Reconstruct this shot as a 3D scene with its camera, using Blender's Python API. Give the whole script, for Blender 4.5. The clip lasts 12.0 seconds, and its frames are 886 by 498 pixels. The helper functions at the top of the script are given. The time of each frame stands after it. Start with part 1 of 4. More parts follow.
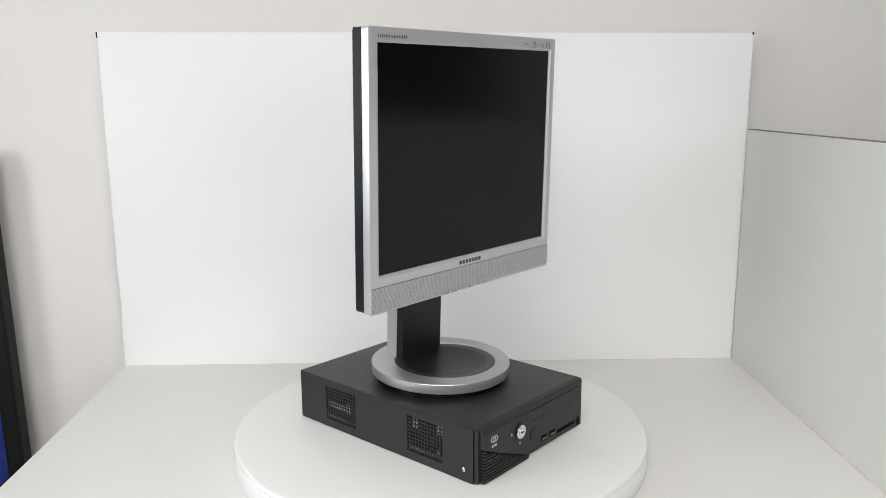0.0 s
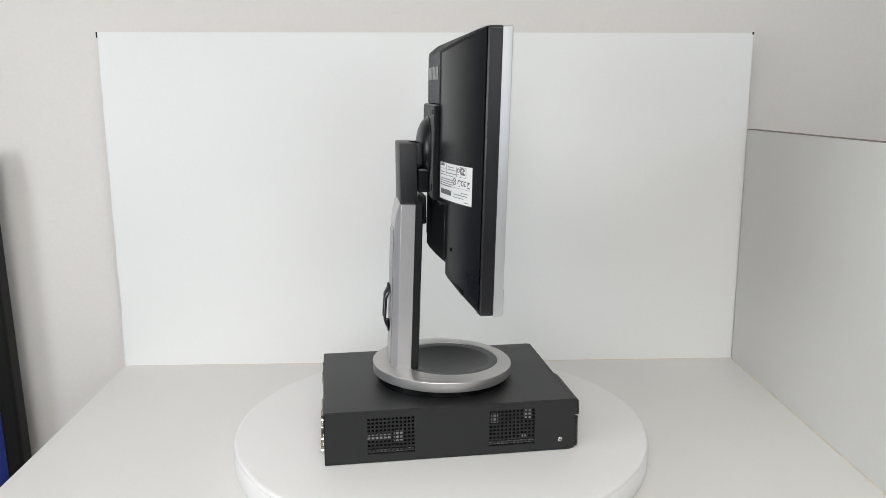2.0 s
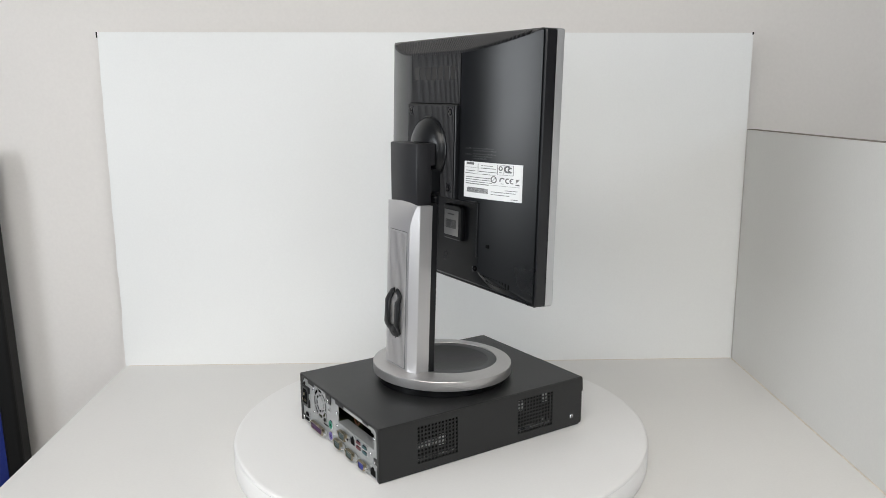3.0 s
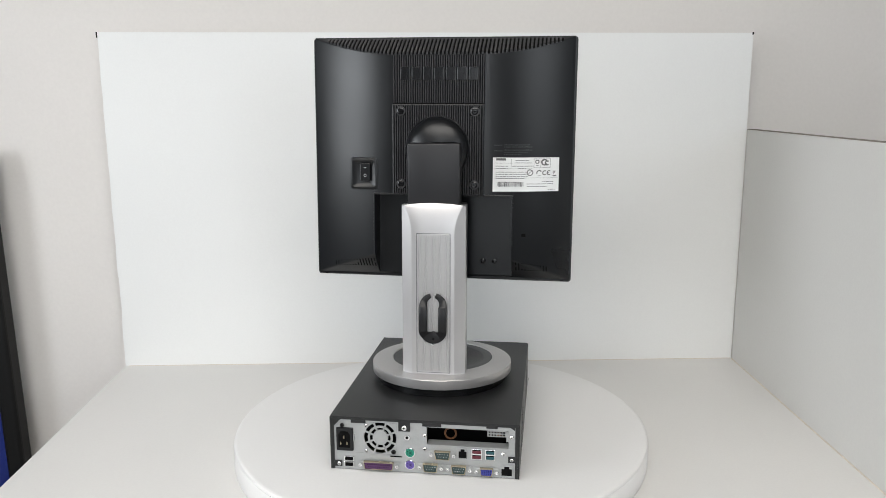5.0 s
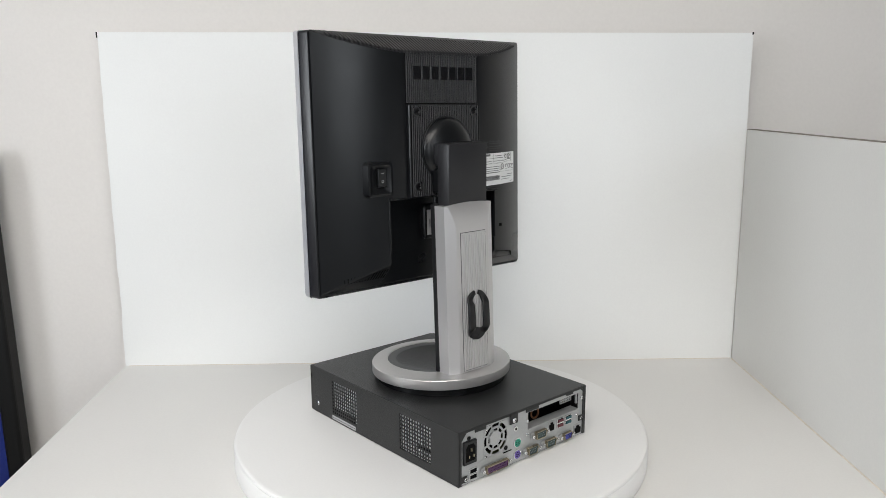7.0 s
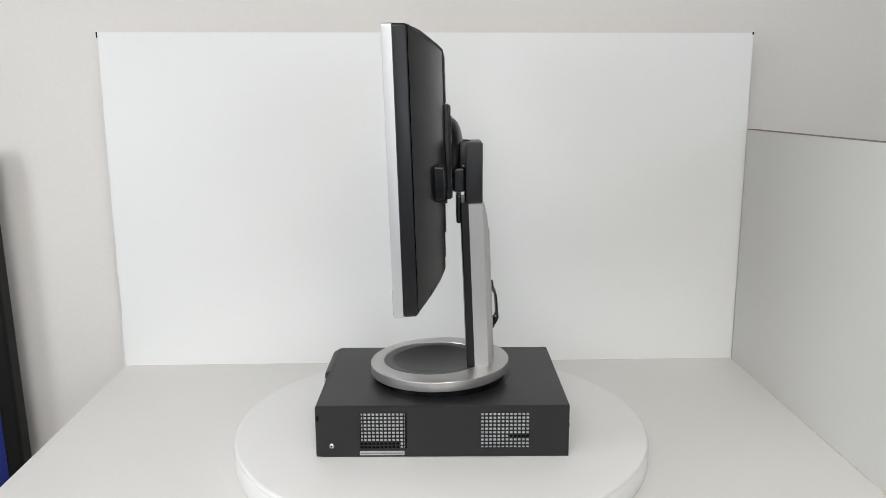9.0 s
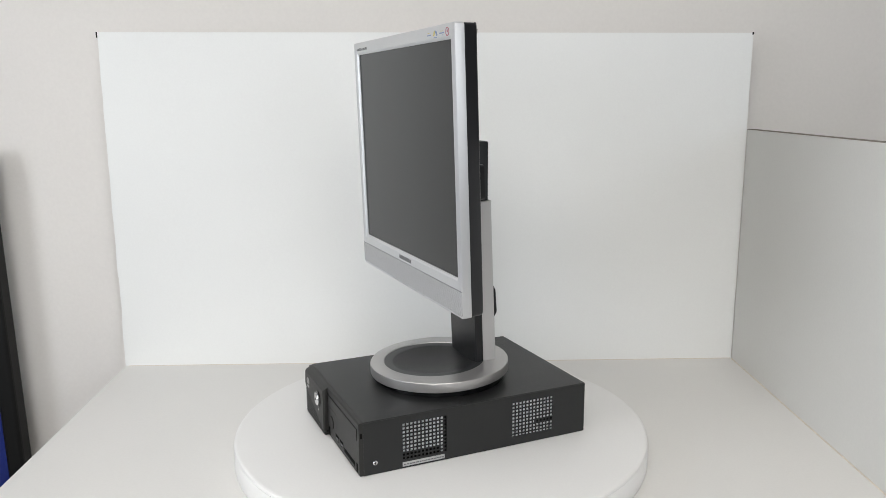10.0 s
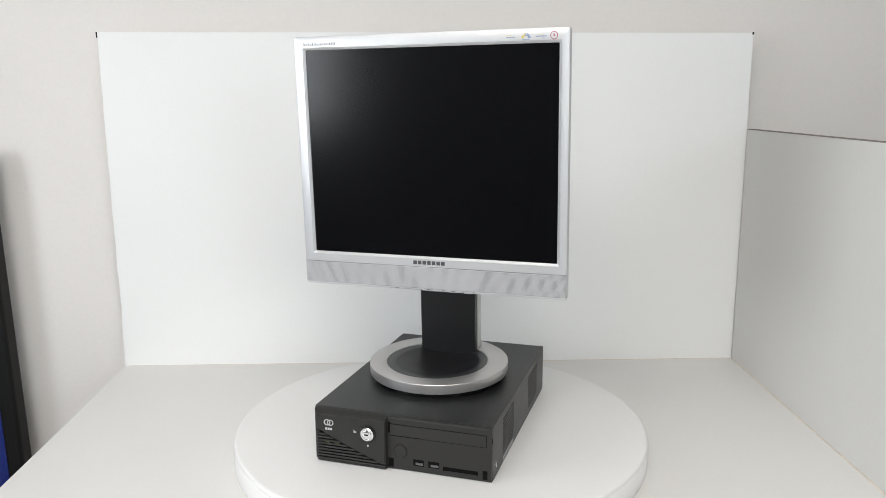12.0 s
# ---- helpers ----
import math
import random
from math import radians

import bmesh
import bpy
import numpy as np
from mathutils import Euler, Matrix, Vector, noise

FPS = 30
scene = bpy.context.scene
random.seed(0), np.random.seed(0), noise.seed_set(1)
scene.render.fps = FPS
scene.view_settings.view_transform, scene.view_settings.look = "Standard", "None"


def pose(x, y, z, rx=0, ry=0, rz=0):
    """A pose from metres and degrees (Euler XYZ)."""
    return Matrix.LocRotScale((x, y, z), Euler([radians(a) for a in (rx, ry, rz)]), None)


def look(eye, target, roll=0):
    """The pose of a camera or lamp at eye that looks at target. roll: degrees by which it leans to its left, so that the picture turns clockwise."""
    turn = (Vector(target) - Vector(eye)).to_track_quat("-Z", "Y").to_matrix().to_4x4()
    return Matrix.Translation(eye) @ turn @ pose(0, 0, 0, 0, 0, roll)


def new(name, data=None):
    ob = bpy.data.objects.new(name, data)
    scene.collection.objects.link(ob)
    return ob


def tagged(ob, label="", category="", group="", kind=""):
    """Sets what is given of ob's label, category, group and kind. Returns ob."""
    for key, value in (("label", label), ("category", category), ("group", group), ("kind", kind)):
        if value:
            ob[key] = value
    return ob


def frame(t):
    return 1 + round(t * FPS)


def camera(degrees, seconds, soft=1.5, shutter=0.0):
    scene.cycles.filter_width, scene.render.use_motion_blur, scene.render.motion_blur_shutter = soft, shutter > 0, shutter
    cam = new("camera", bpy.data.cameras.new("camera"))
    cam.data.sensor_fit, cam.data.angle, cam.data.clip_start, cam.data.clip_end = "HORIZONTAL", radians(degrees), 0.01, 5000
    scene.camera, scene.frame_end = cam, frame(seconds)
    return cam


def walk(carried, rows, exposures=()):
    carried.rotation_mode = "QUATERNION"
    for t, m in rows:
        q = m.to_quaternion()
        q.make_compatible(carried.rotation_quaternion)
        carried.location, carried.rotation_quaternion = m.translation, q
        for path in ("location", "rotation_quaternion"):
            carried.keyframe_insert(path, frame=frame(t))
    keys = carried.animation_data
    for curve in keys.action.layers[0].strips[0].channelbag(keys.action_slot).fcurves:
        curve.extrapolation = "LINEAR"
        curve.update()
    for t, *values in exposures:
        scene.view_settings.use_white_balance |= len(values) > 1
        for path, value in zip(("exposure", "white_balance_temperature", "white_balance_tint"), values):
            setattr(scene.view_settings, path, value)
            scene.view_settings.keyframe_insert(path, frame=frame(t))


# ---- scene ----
cam = camera(58.86, 12.0, soft=0.8)
EYE = Vector((0.0, -1.075, 0.4666))
VIEW = look(EYE, EYE + Vector((0.00377, 0.98111, -0.19343)), -0.297)
walk(cam, [(0.0, VIEW), (12.0, VIEW)], exposures=[(0.0, -0.04), (0.7, -0.06), (2.2, -0.14), (3.2, -0.16), (5.0, -0.09), (7.0, -0.08), (9.3, -0.14), (10.6, -0.12), (11.5, -0.05), (12.0, -0.01)])


def spin(t):
    """Degrees that the turntable has turned at t seconds."""
    u = (t - 6.0) / 6.0
    return 16.464 + 147.23 * u - 1.146 * u * u - 0.563 * u ** 3


# ---- light ----
world = bpy.data.worlds.new("sky")
scene.world = world
world.use_nodes = True
wn = world.node_tree
sky = wn.nodes.new("ShaderNodeTexSky")
sky.sky_type, sky.sun_disc = "NISHITA", False
sky.sun_elevation, sky.sun_rotation = radians(40), radians(250)
wn.links.new(sky.outputs[0], wn.nodes["Background"].inputs[0])
wn.nodes["Background"].inputs[1].default_value = 0.05


def area_lamp(name, m, sx, sy, watts, colour):
    data = bpy.data.lights.new(name, "AREA")
    data.shape, data.size, data.size_y, data.energy, data.color = "RECTANGLE", sx, sy, watts, colour
    ob = new(name, data)
    ob.matrix_world = m
    return ob


FLOOR_Z, CEIL_Z, TABLE_Z = -0.786, 1.75, -0.036
area_lamp("window_daylight", look((-1.46, -0.87, 0.60), (0, -0.87, 0.60)), 0.86, 0.62, 15, (0.90, 0.95, 1.0))
# Daylight of the invented tall pane, set to show in the cover's gloss.
area_lamp("rear_window_daylight", look((-0.45, -3.36, 0.65), (-0.45, 0, 0.65)), 0.56, 1.72, 14, (0.90, 0.95, 1.0))
area_lamp("rear_window_daylight", look((2.035, -3.36, 1.0), (2.035, 0, 1.0)), 1.33, 1.06, 22, (0.90, 0.95, 1.0))
# Unseen overhead light, guessed from the dome's highlight and widened to soften shadows.
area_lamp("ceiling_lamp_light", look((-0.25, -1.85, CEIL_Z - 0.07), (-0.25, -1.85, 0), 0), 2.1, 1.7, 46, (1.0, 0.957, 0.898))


# ---- materials ----
def material(name, colour, rough=0.5, metal=0.0, var=0.12, grain=400.0, bump=0.05, spots=6.0, coat=0.0, spec=0.5, emit=0.0, rough_var=0.08):
    """Two scales of colour variation, fine relief and uneven gloss over one base colour."""
    mat = bpy.data.materials.new(name)
    mat.use_nodes = True
    nt = mat.node_tree
    b = nt.nodes["Principled BSDF"]
    tc = nt.nodes.new("ShaderNodeTexCoord")

    def noise_tex(scale, detail):
        n = nt.nodes.new("ShaderNodeTexNoise")
        n.inputs["Scale"].default_value, n.inputs["Detail"].default_value = scale, detail
        nt.links.new(tc.outputs["Object"], n.inputs["Vector"])
        return n
    big, fine = noise_tex(spots, 4), noise_tex(grain, 3)
    mix = nt.nodes.new("ShaderNodeMix")
    mix.data_type = "FLOAT"
    mix.inputs[0].default_value = 0.45
    nt.links.new(big.outputs[0], mix.inputs[2])
    nt.links.new(fine.outputs[0], mix.inputs[3])
    ramp = nt.nodes.new("ShaderNodeValToRGB")
    lo, hi = [c * (1 - var) for c in colour], [min(1.0, c * (1 + var)) for c in colour]
    ramp.color_ramp.elements[0].position, ramp.color_ramp.elements[1].position = 0.3, 0.7
    ramp.color_ramp.elements[0].color, ramp.color_ramp.elements[1].color = (*lo, 1), (*hi, 1)
    nt.links.new(mix.outputs[0], ramp.inputs[0])
    nt.links.new(ramp.outputs[0], b.inputs["Base Color"])
    rr_ = nt.nodes.new("ShaderNodeMapRange")
    rr_.inputs[3].default_value, rr_.inputs[4].default_value = max(0.02, rough - rough_var), min(1, rough + rough_var)
    nt.links.new(big.outputs[0], rr_.inputs[0])
    nt.links.new(rr_.outputs[0], b.inputs["Roughness"])
    b.inputs["Metallic"].default_value = metal
    b.inputs["Coat Weight"].default_value = coat
    b.inputs["Specular IOR Level"].default_value = spec
    if bump:
        bp = nt.nodes.new("ShaderNodeBump")
        bp.inputs["Strength"].default_value, bp.inputs["Distance"].default_value = bump, 0.0006
        nt.links.new(fine.outputs[0], bp.inputs["Height"])
        nt.links.new(bp.outputs[0], b.inputs["Normal"])
    if emit:
        b.inputs["Emission Color"].default_value = (*colour, 1)
        b.inputs["Emission Strength"].default_value = emit
    return mat


def perforated(name, colour, dark, pitch, hole):
    """Silver plastic with a fine square field of round holes."""
    mat = material(name, colour, 0.45, 0.35, 0.05)
    nt = mat.node_tree
    b = nt.nodes["Principled BSDF"]
    old = b.inputs["Base Color"].links[0].from_socket
    tc = nt.nodes.new("ShaderNodeTexCoord")
    sep = nt.nodes.new("ShaderNodeSeparateXYZ")
    nt.links.new(tc.outputs["Object"], sep.inputs[0])

    def op(kind, a, c):
        n = nt.nodes.new("ShaderNodeMath")
        n.operation = kind
        for i, v in enumerate((a, c)):
            if isinstance(v, (int, float)):
                n.inputs[i].default_value = v
            else:
                nt.links.new(v, n.inputs[i])
        return n.outputs[0]

    def cell(s):
        f = op("FRACT", op("DIVIDE", op("ADD", s, 5.0), pitch), 0.0)
        d = op("SUBTRACT", f, 0.5)
        return op("MULTIPLY", d, d)
    r2 = op("ADD", cell(sep.outputs[0]), cell(sep.outputs[2]))
    inside = op("LESS_THAN", r2, (hole / pitch / 2) ** 2)
    mix = nt.nodes.new("ShaderNodeMix")
    mix.data_type = "RGBA"
    nt.links.new(inside, mix.inputs[0])
    nt.links.new(old, mix.inputs[6])
    mix.inputs[7].default_value = (*dark, 1)
    nt.links.new(mix.outputs[2], b.inputs["Base Color"])
    return mat


WHITE_BOARD = material("white_melamine", (0.82, 0.825, 0.815), 0.42, 0, 0.02, 300, 0.02, 3)
# White melamine greyed, so the side board's shade is put into its colour.
SIDE_BOARD = material("shaded_melamine", (0.65, 0.645, 0.625), 0.42, 0, 0.03, 300, 0.02, 3)
BEAD = material("beige_sealant", (0.68, 0.63, 0.55), 0.6, 0, 0.15, 120, 0.1, 25)
CORE = material("board_core", (0.22, 0.19, 0.165), 0.8, 0, 0.2, 400, 0.3, 40)
TABLE_WHITE = material("white_tabletop", (0.70, 0.69, 0.67), 0.36, 0, 0.025, 250, 0.02, 4)
DISC_WHITE = material("white_turntable", (0.755, 0.75, 0.74), 0.45, 0, 0.02, 300, 0.03, 5)
WALL = material("painted_wall", (0.76, 0.73, 0.70), 0.8, 0, 0.03, 160, 0.12, 2)
# Unseen walls and ceiling, toned down so black plastic and screen reflect little.
DARK_WALL = material("dark_unseen_wall", (0.10, 0.105, 0.115), 0.8, 0, 0.05, 160, 0.12, 2)
CEILING = material("ceiling_paint", (0.45, 0.445, 0.44), 0.85, 0, 0.02, 120, 0.1, 2)
FLOOR = material("grey_floor", (0.16, 0.155, 0.15), 0.6, 0, 0.15, 60, 0.1, 3)
BLUE = material("navy_fabric", (0.008, 0.02, 0.16), 0.9, 0, 0.25, 700, 0.4, 8)
BLACK_FRAME = material("black_frame", (0.006, 0.006, 0.006), 0.55, 0, 0.15, 500, 0.05, 6, spec=0.3)
NECK = material("matt_black_plastic", (0.016, 0.016, 0.018), 0.42, 0, 0.12, 1500, 0.2, 9, spec=0.45)
CASE = material("black_powder_coat", (0.0145, 0.0150, 0.0152), 0.38, 0.0, 0.16, 1300, 0.40, 9, spec=0.40)
BEZEL_BLACK = material("charcoal_plastic", (0.018, 0.0175, 0.0165), 0.46, 0.0, 0.10, 1400, 0.2, 9, spec=0.4)
# Near black for gaps and openings, with their shade put into the colour.
SLOT_BLACK = material("dark_gap", (0.004, 0.004, 0.004), 0.9, 0, 0.1, 400, 0, 6, spec=0.1)
STEEL = material("zinc_steel", (0.40, 0.41, 0.41), 0.42, 0.45, 0.08, 500, 0.06, 30)
BRACKET = material("dull_bracket_steel", (0.55, 0.55, 0.55), 0.5, 0.3, 0.2, 300, 0.05, 40)
CAGE = material("grey_cage_steel", (0.84, 0.85, 0.85), 0.5, 0.0, 0.08, 300, 0.05, 14)
CHROME = material("bright_metal", (0.8, 0.8, 0.8), 0.22, 1.0, 0.06, 500, 0.02, 30)
SILVER = material("silver_paint", (0.63, 0.635, 0.645), 0.40, 0.58, 0.04, 2200, 0.08, 6)
SILVER_WARM = material("silver_stand_paint", (0.56, 0.55, 0.55), 0.36, 0.65, 0.04, 2200, 0.08, 6)
GRILLE = perforated("perforated_silver", (0.52, 0.52, 0.53), (0.16, 0.16, 0.16), 0.0014, 0.0008)
PLASTIC = material("black_plastic", (0.005, 0.0055, 0.0065), 0.30, 0, 0.15, 1400, 0.10, 9, spec=0.42)
PLASTIC_GLOSS = material("glossy_black_plastic", (0.006, 0.006, 0.007), 0.18, 0, 0.1, 900, 0.01, 9)
DISH = material("dark_grey_dish", (0.026, 0.027, 0.029), 0.34, 0, 0.08, 1500, 0.1, 9)
PANEL = material("lcd_panel", (0.002, 0.002, 0.0025), 0.19, 0, 0.1, 2500, 0.02, 5, rough_var=0.02, spec=0.30)
BAND_BLACK = material("satin_black_plastic", (0.012, 0.012, 0.014), 0.34, 0, 0.10, 1400, 0.10, 9, spec=0.5)
# The cover's plastic, made paler for the light that its ribs catch.
LIT_PLASTIC = material("lit_black_plastic", (0.020, 0.020, 0.022), 0.42, 0, 0.10, 1400, 0.10, 9, spec=0.6)
COLUMN_BLACK = material("fine_grained_black_plastic", (0.008, 0.008, 0.009), 0.36, 0, 0.12, 1600, 0.22, 9, spec=0.40)
FOOT_BLACK = material("glossy_black_skirt", (0.003, 0.003, 0.0035), 0.25, 0, 0.1, 900, 0.02, 9, spec=0.3)
NICKEL = material("warm_nickel_plate", (0.44, 0.38, 0.27), 0.26, 1.0, 0.08, 500, 0.02, 40)
FOOT_SILVER = material("grainy_silver_paint", (0.50, 0.49, 0.485), 0.34, 0.75, 0.07, 1800, 0.16, 7)
LABEL = material("white_label", (0.78, 0.79, 0.79), 0.5, 0, 0.02, 500, 0.02, 20)
LABEL_GREY = material("grey_label", (0.4, 0.4, 0.4), 0.5, 0, 0.05, 500, 0.02, 20)
INK = material("dark_ink", (0.13, 0.13, 0.135), 0.5, 0, 0.1, 500, 0, 20)
INK_BLUE = material("blue_ink", (0.20, 0.27, 0.45), 0.5, 0, 0.1, 500, 0, 20)
INK_YELLOW = material("yellow_ink", (0.6, 0.5, 0.12), 0.5, 0, 0.1, 500, 0, 20)
INK_RED = material("red_ink", (0.38, 0.07, 0.12), 0.5, 0, 0.1, 500, 0, 20)
LOGO_GREY = material("embossed_logo", (0.075, 0.075, 0.08), 0.3, 0, 0.05, 500, 0, 20)
PRINT_PALE = material("pale_print", (0.45, 0.45, 0.45), 0.5, 0, 0.05, 500, 0, 20)
PURPLE = material("purple_connector", (0.065, 0.02, 0.08), 0.5, 0, 0.08, 500, 0.02, 20)
VIOLET = material("violet_connector", (0.13, 0.09, 0.34), 0.45, 0, 0.08, 500, 0.02, 20)
GREEN = material("green_connector", (0.02, 0.24, 0.16), 0.45, 0, 0.08, 500, 0.02, 20)
TEAL_DARK = material("dark_teal_connector", (0.022, 0.045, 0.045), 0.5, 0, 0.08, 500, 0.02, 20)
VGA_BLUE = material("blue_connector", (0.04, 0.05, 0.30), 0.5, 0, 0.08, 500, 0.02, 20)
RED = material("red_connector", (0.10, 0.014, 0.022), 0.5, 0, 0.08, 500, 0.02, 20)
TEAL = material("teal_connector", (0.012, 0.075, 0.09), 0.5, 0, 0.08, 500, 0.02, 20)
COPPER = material("copper_coil", (0.16, 0.07, 0.03), 0.35, 0.6, 0.1, 500, 0.05, 30)
OLIVE = material("olive_circuit_board", (0.10, 0.12, 0.04), 0.5, 0, 0.2, 300, 0.1, 60)
GLASS = material("window_frame_white", (0.8, 0.8, 0.8), 0.4, 0, 0.02)
# Glow for the face of the added ceiling lamp.
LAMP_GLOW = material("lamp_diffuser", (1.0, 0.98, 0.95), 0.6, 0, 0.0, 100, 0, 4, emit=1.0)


# ---- shape helpers ----
def part(name, bm, mat, parent=None, label="", smooth=False):
    me = bpy.data.meshes.new(name)
    bmesh.ops.recalc_face_normals(bm, faces=bm.faces[:])
    bm.to_mesh(me)
    bm.free()
    me.materials.append(mat)
    if smooth:
        for p in me.polygons:
            p.use_smooth = True
        me.set_sharp_from_angle(angle=radians(32 if smooth is True else smooth))
    ob = new(name, me)
    if parent is not None:
        ob.parent = parent
    if label:
        tagged(ob, label)
    return ob


def add_box(bm, x0, x1, y0, y1, z0, z1, bevel=0.0, m=None, seg=2):
    x0, x1, y0, y1, z0, z1 = min(x0, x1), max(x0, x1), min(y0, y1), max(y0, y1), min(z0, z1), max(z0, z1)
    c = [(x0, y0, z0), (x1, y0, z0), (x1, y1, z0), (x0, y1, z0), (x0, y0, z1), (x1, y0, z1), (x1, y1, z1), (x0, y1, z1)]
    vs = [bm.verts.new(p) for p in c]
    fs = [bm.faces.new([vs[i] for i in q]) for q in ((3, 2, 1, 0), (4, 5, 6, 7), (0, 1, 5, 4), (1, 2, 6, 5), (2, 3, 7, 6), (3, 0, 4, 7))]
    if bevel:
        es = list({e for f in fs for e in f.edges})
        r = bmesh.ops.bevel(bm, geom=es, offset=bevel, segments=seg, profile=0.5, affect="EDGES")
        vs = list({v for f in r["faces"] for v in f.verts} | {v for v in vs if v.is_valid})
    if m is not None:
        for v in vs:
            v.co = m @ v.co
    return vs


def box(*a, **k):
    bm = bmesh.new()
    add_box(bm, *a, **k)
    return bm


def moved(bm, m):
    bmesh.ops.transform(bm, matrix=m, verts=bm.verts[:])
    return bm


def add_loops(bm, loops, cap0=True, cap1=True):
    rows = [[bm.verts.new(p) for p in l] for l in loops]
    n = len(rows[0])
    for a, b in zip(rows, rows[1:]):
        for i in range(n):
            bm.faces.new((a[i], a[(i + 1) % n], b[(i + 1) % n], b[i]))
    if cap0:
        bm.faces.new(rows[0][::-1])
    if cap1:
        bm.faces.new(rows[-1])
    return rows


def lathe(profile, n=64, cx=0.0, cy=0.0, cap0=True, cap1=True):
    """A turned shape about a vertical axis: profile of (radius, height)."""
    bm = bmesh.new()
    add_loops(bm, [[(cx + r * math.cos(2 * math.pi * i / n), cy + r * math.sin(2 * math.pi * i / n), z) for i in range(n)] for r, z in profile], cap0, cap1)
    return bm


def add_turned(bm, x, z, profile, n=20):
    """A turned shape about an axis along y: profile of (radius, y)."""
    add_loops(bm, [[(x + r * math.cos(2 * math.pi * i / n), y, z + r * math.sin(2 * math.pi * i / n)) for i in range(n)] for r, y in profile])


def turned(x, z, profile, n=20):
    bm = bmesh.new()
    add_turned(bm, x, z, profile, n)
    return bm


def round_rect(x0, x1, z0, z1, r, y, n=4):
    pts = []
    for cx, cz, a0 in ((x1 - r, z1 - r, 0), (x0 + r, z1 - r, 90), (x0 + r, z0 + r, 180), (x1 - r, z0 + r, 270)):
        for i in range(n + 1):
            a = radians(a0 + 90 * i / n)
            pts.append((cx + r * math.cos(a), y, cz + r * math.sin(a)))
    return pts


def add_prism(bm, poly, y0, y1):
    """A polygon of (x, z) points drawn out along y."""
    add_loops(bm, [[(x, y0, z) for x, z in poly], [(x, y1, z) for x, z in poly]])


def add_column(bm, poly, z0, z1):
    add_loops(bm, [[(x, y, z0) for x, y in poly], [(x, y, z1) for x, y in poly]])


def perforate(us, vs, holes, place, back):
    """A sheet on a grid of (u, v) lines, left open where holes(u, v) is true; back is the way and depth of its thickness."""
    bm = bmesh.new()
    back = Vector(back)
    nu, nv = len(us) - 1, len(vs) - 1
    front = [[bm.verts.new(place(u, v)) for v in vs] for u in us]
    rear = [[bm.verts.new(Vector(place(u, v)) + back) for v in vs] for u in us]
    solid = [[not holes((us[i] + us[i + 1]) / 2, (vs[j] + vs[j + 1]) / 2) for j in range(nv)] for i in range(nu)]

    def full(i, j):
        return 0 <= i < nu and 0 <= j < nv and solid[i][j]
    for i in range(nu):
        for j in range(nv):
            if not solid[i][j]:
                continue
            bm.faces.new((front[i][j], front[i + 1][j], front[i + 1][j + 1], front[i][j + 1]))
            bm.faces.new((rear[i][j + 1], rear[i + 1][j + 1], rear[i + 1][j], rear[i][j]))
            for (di, dj), (a, b) in (((-1, 0), ((i, j), (i, j + 1))), ((1, 0), ((i + 1, j), (i + 1, j + 1))), ((0, -1), ((i, j), (i + 1, j))), ((0, 1), ((i, j + 1), (i + 1, j + 1)))):
                if not full(i + di, j + dj):
                    bm.faces.new((front[a[0]][a[1]], front[b[0]][b[1]], rear[b[0]][b[1]], rear[a[0]][a[1]]))
    for v in [v for v in bm.verts if not v.link_faces]:
        bm.verts.remove(v)
    return bm


# ---- the room ----
def slab(name, poly, z0, z1, mat, label, bevel=0.0):
    bm = bmesh.new()
    add_column(bm, poly, z0, z1)
    if bevel:
        bmesh.ops.bevel(bm, geom=bm.edges[:], offset=bevel, segments=2, profile=0.5, affect="EDGES")
    return tagged(part(name, bm, mat), label, kind="structure")


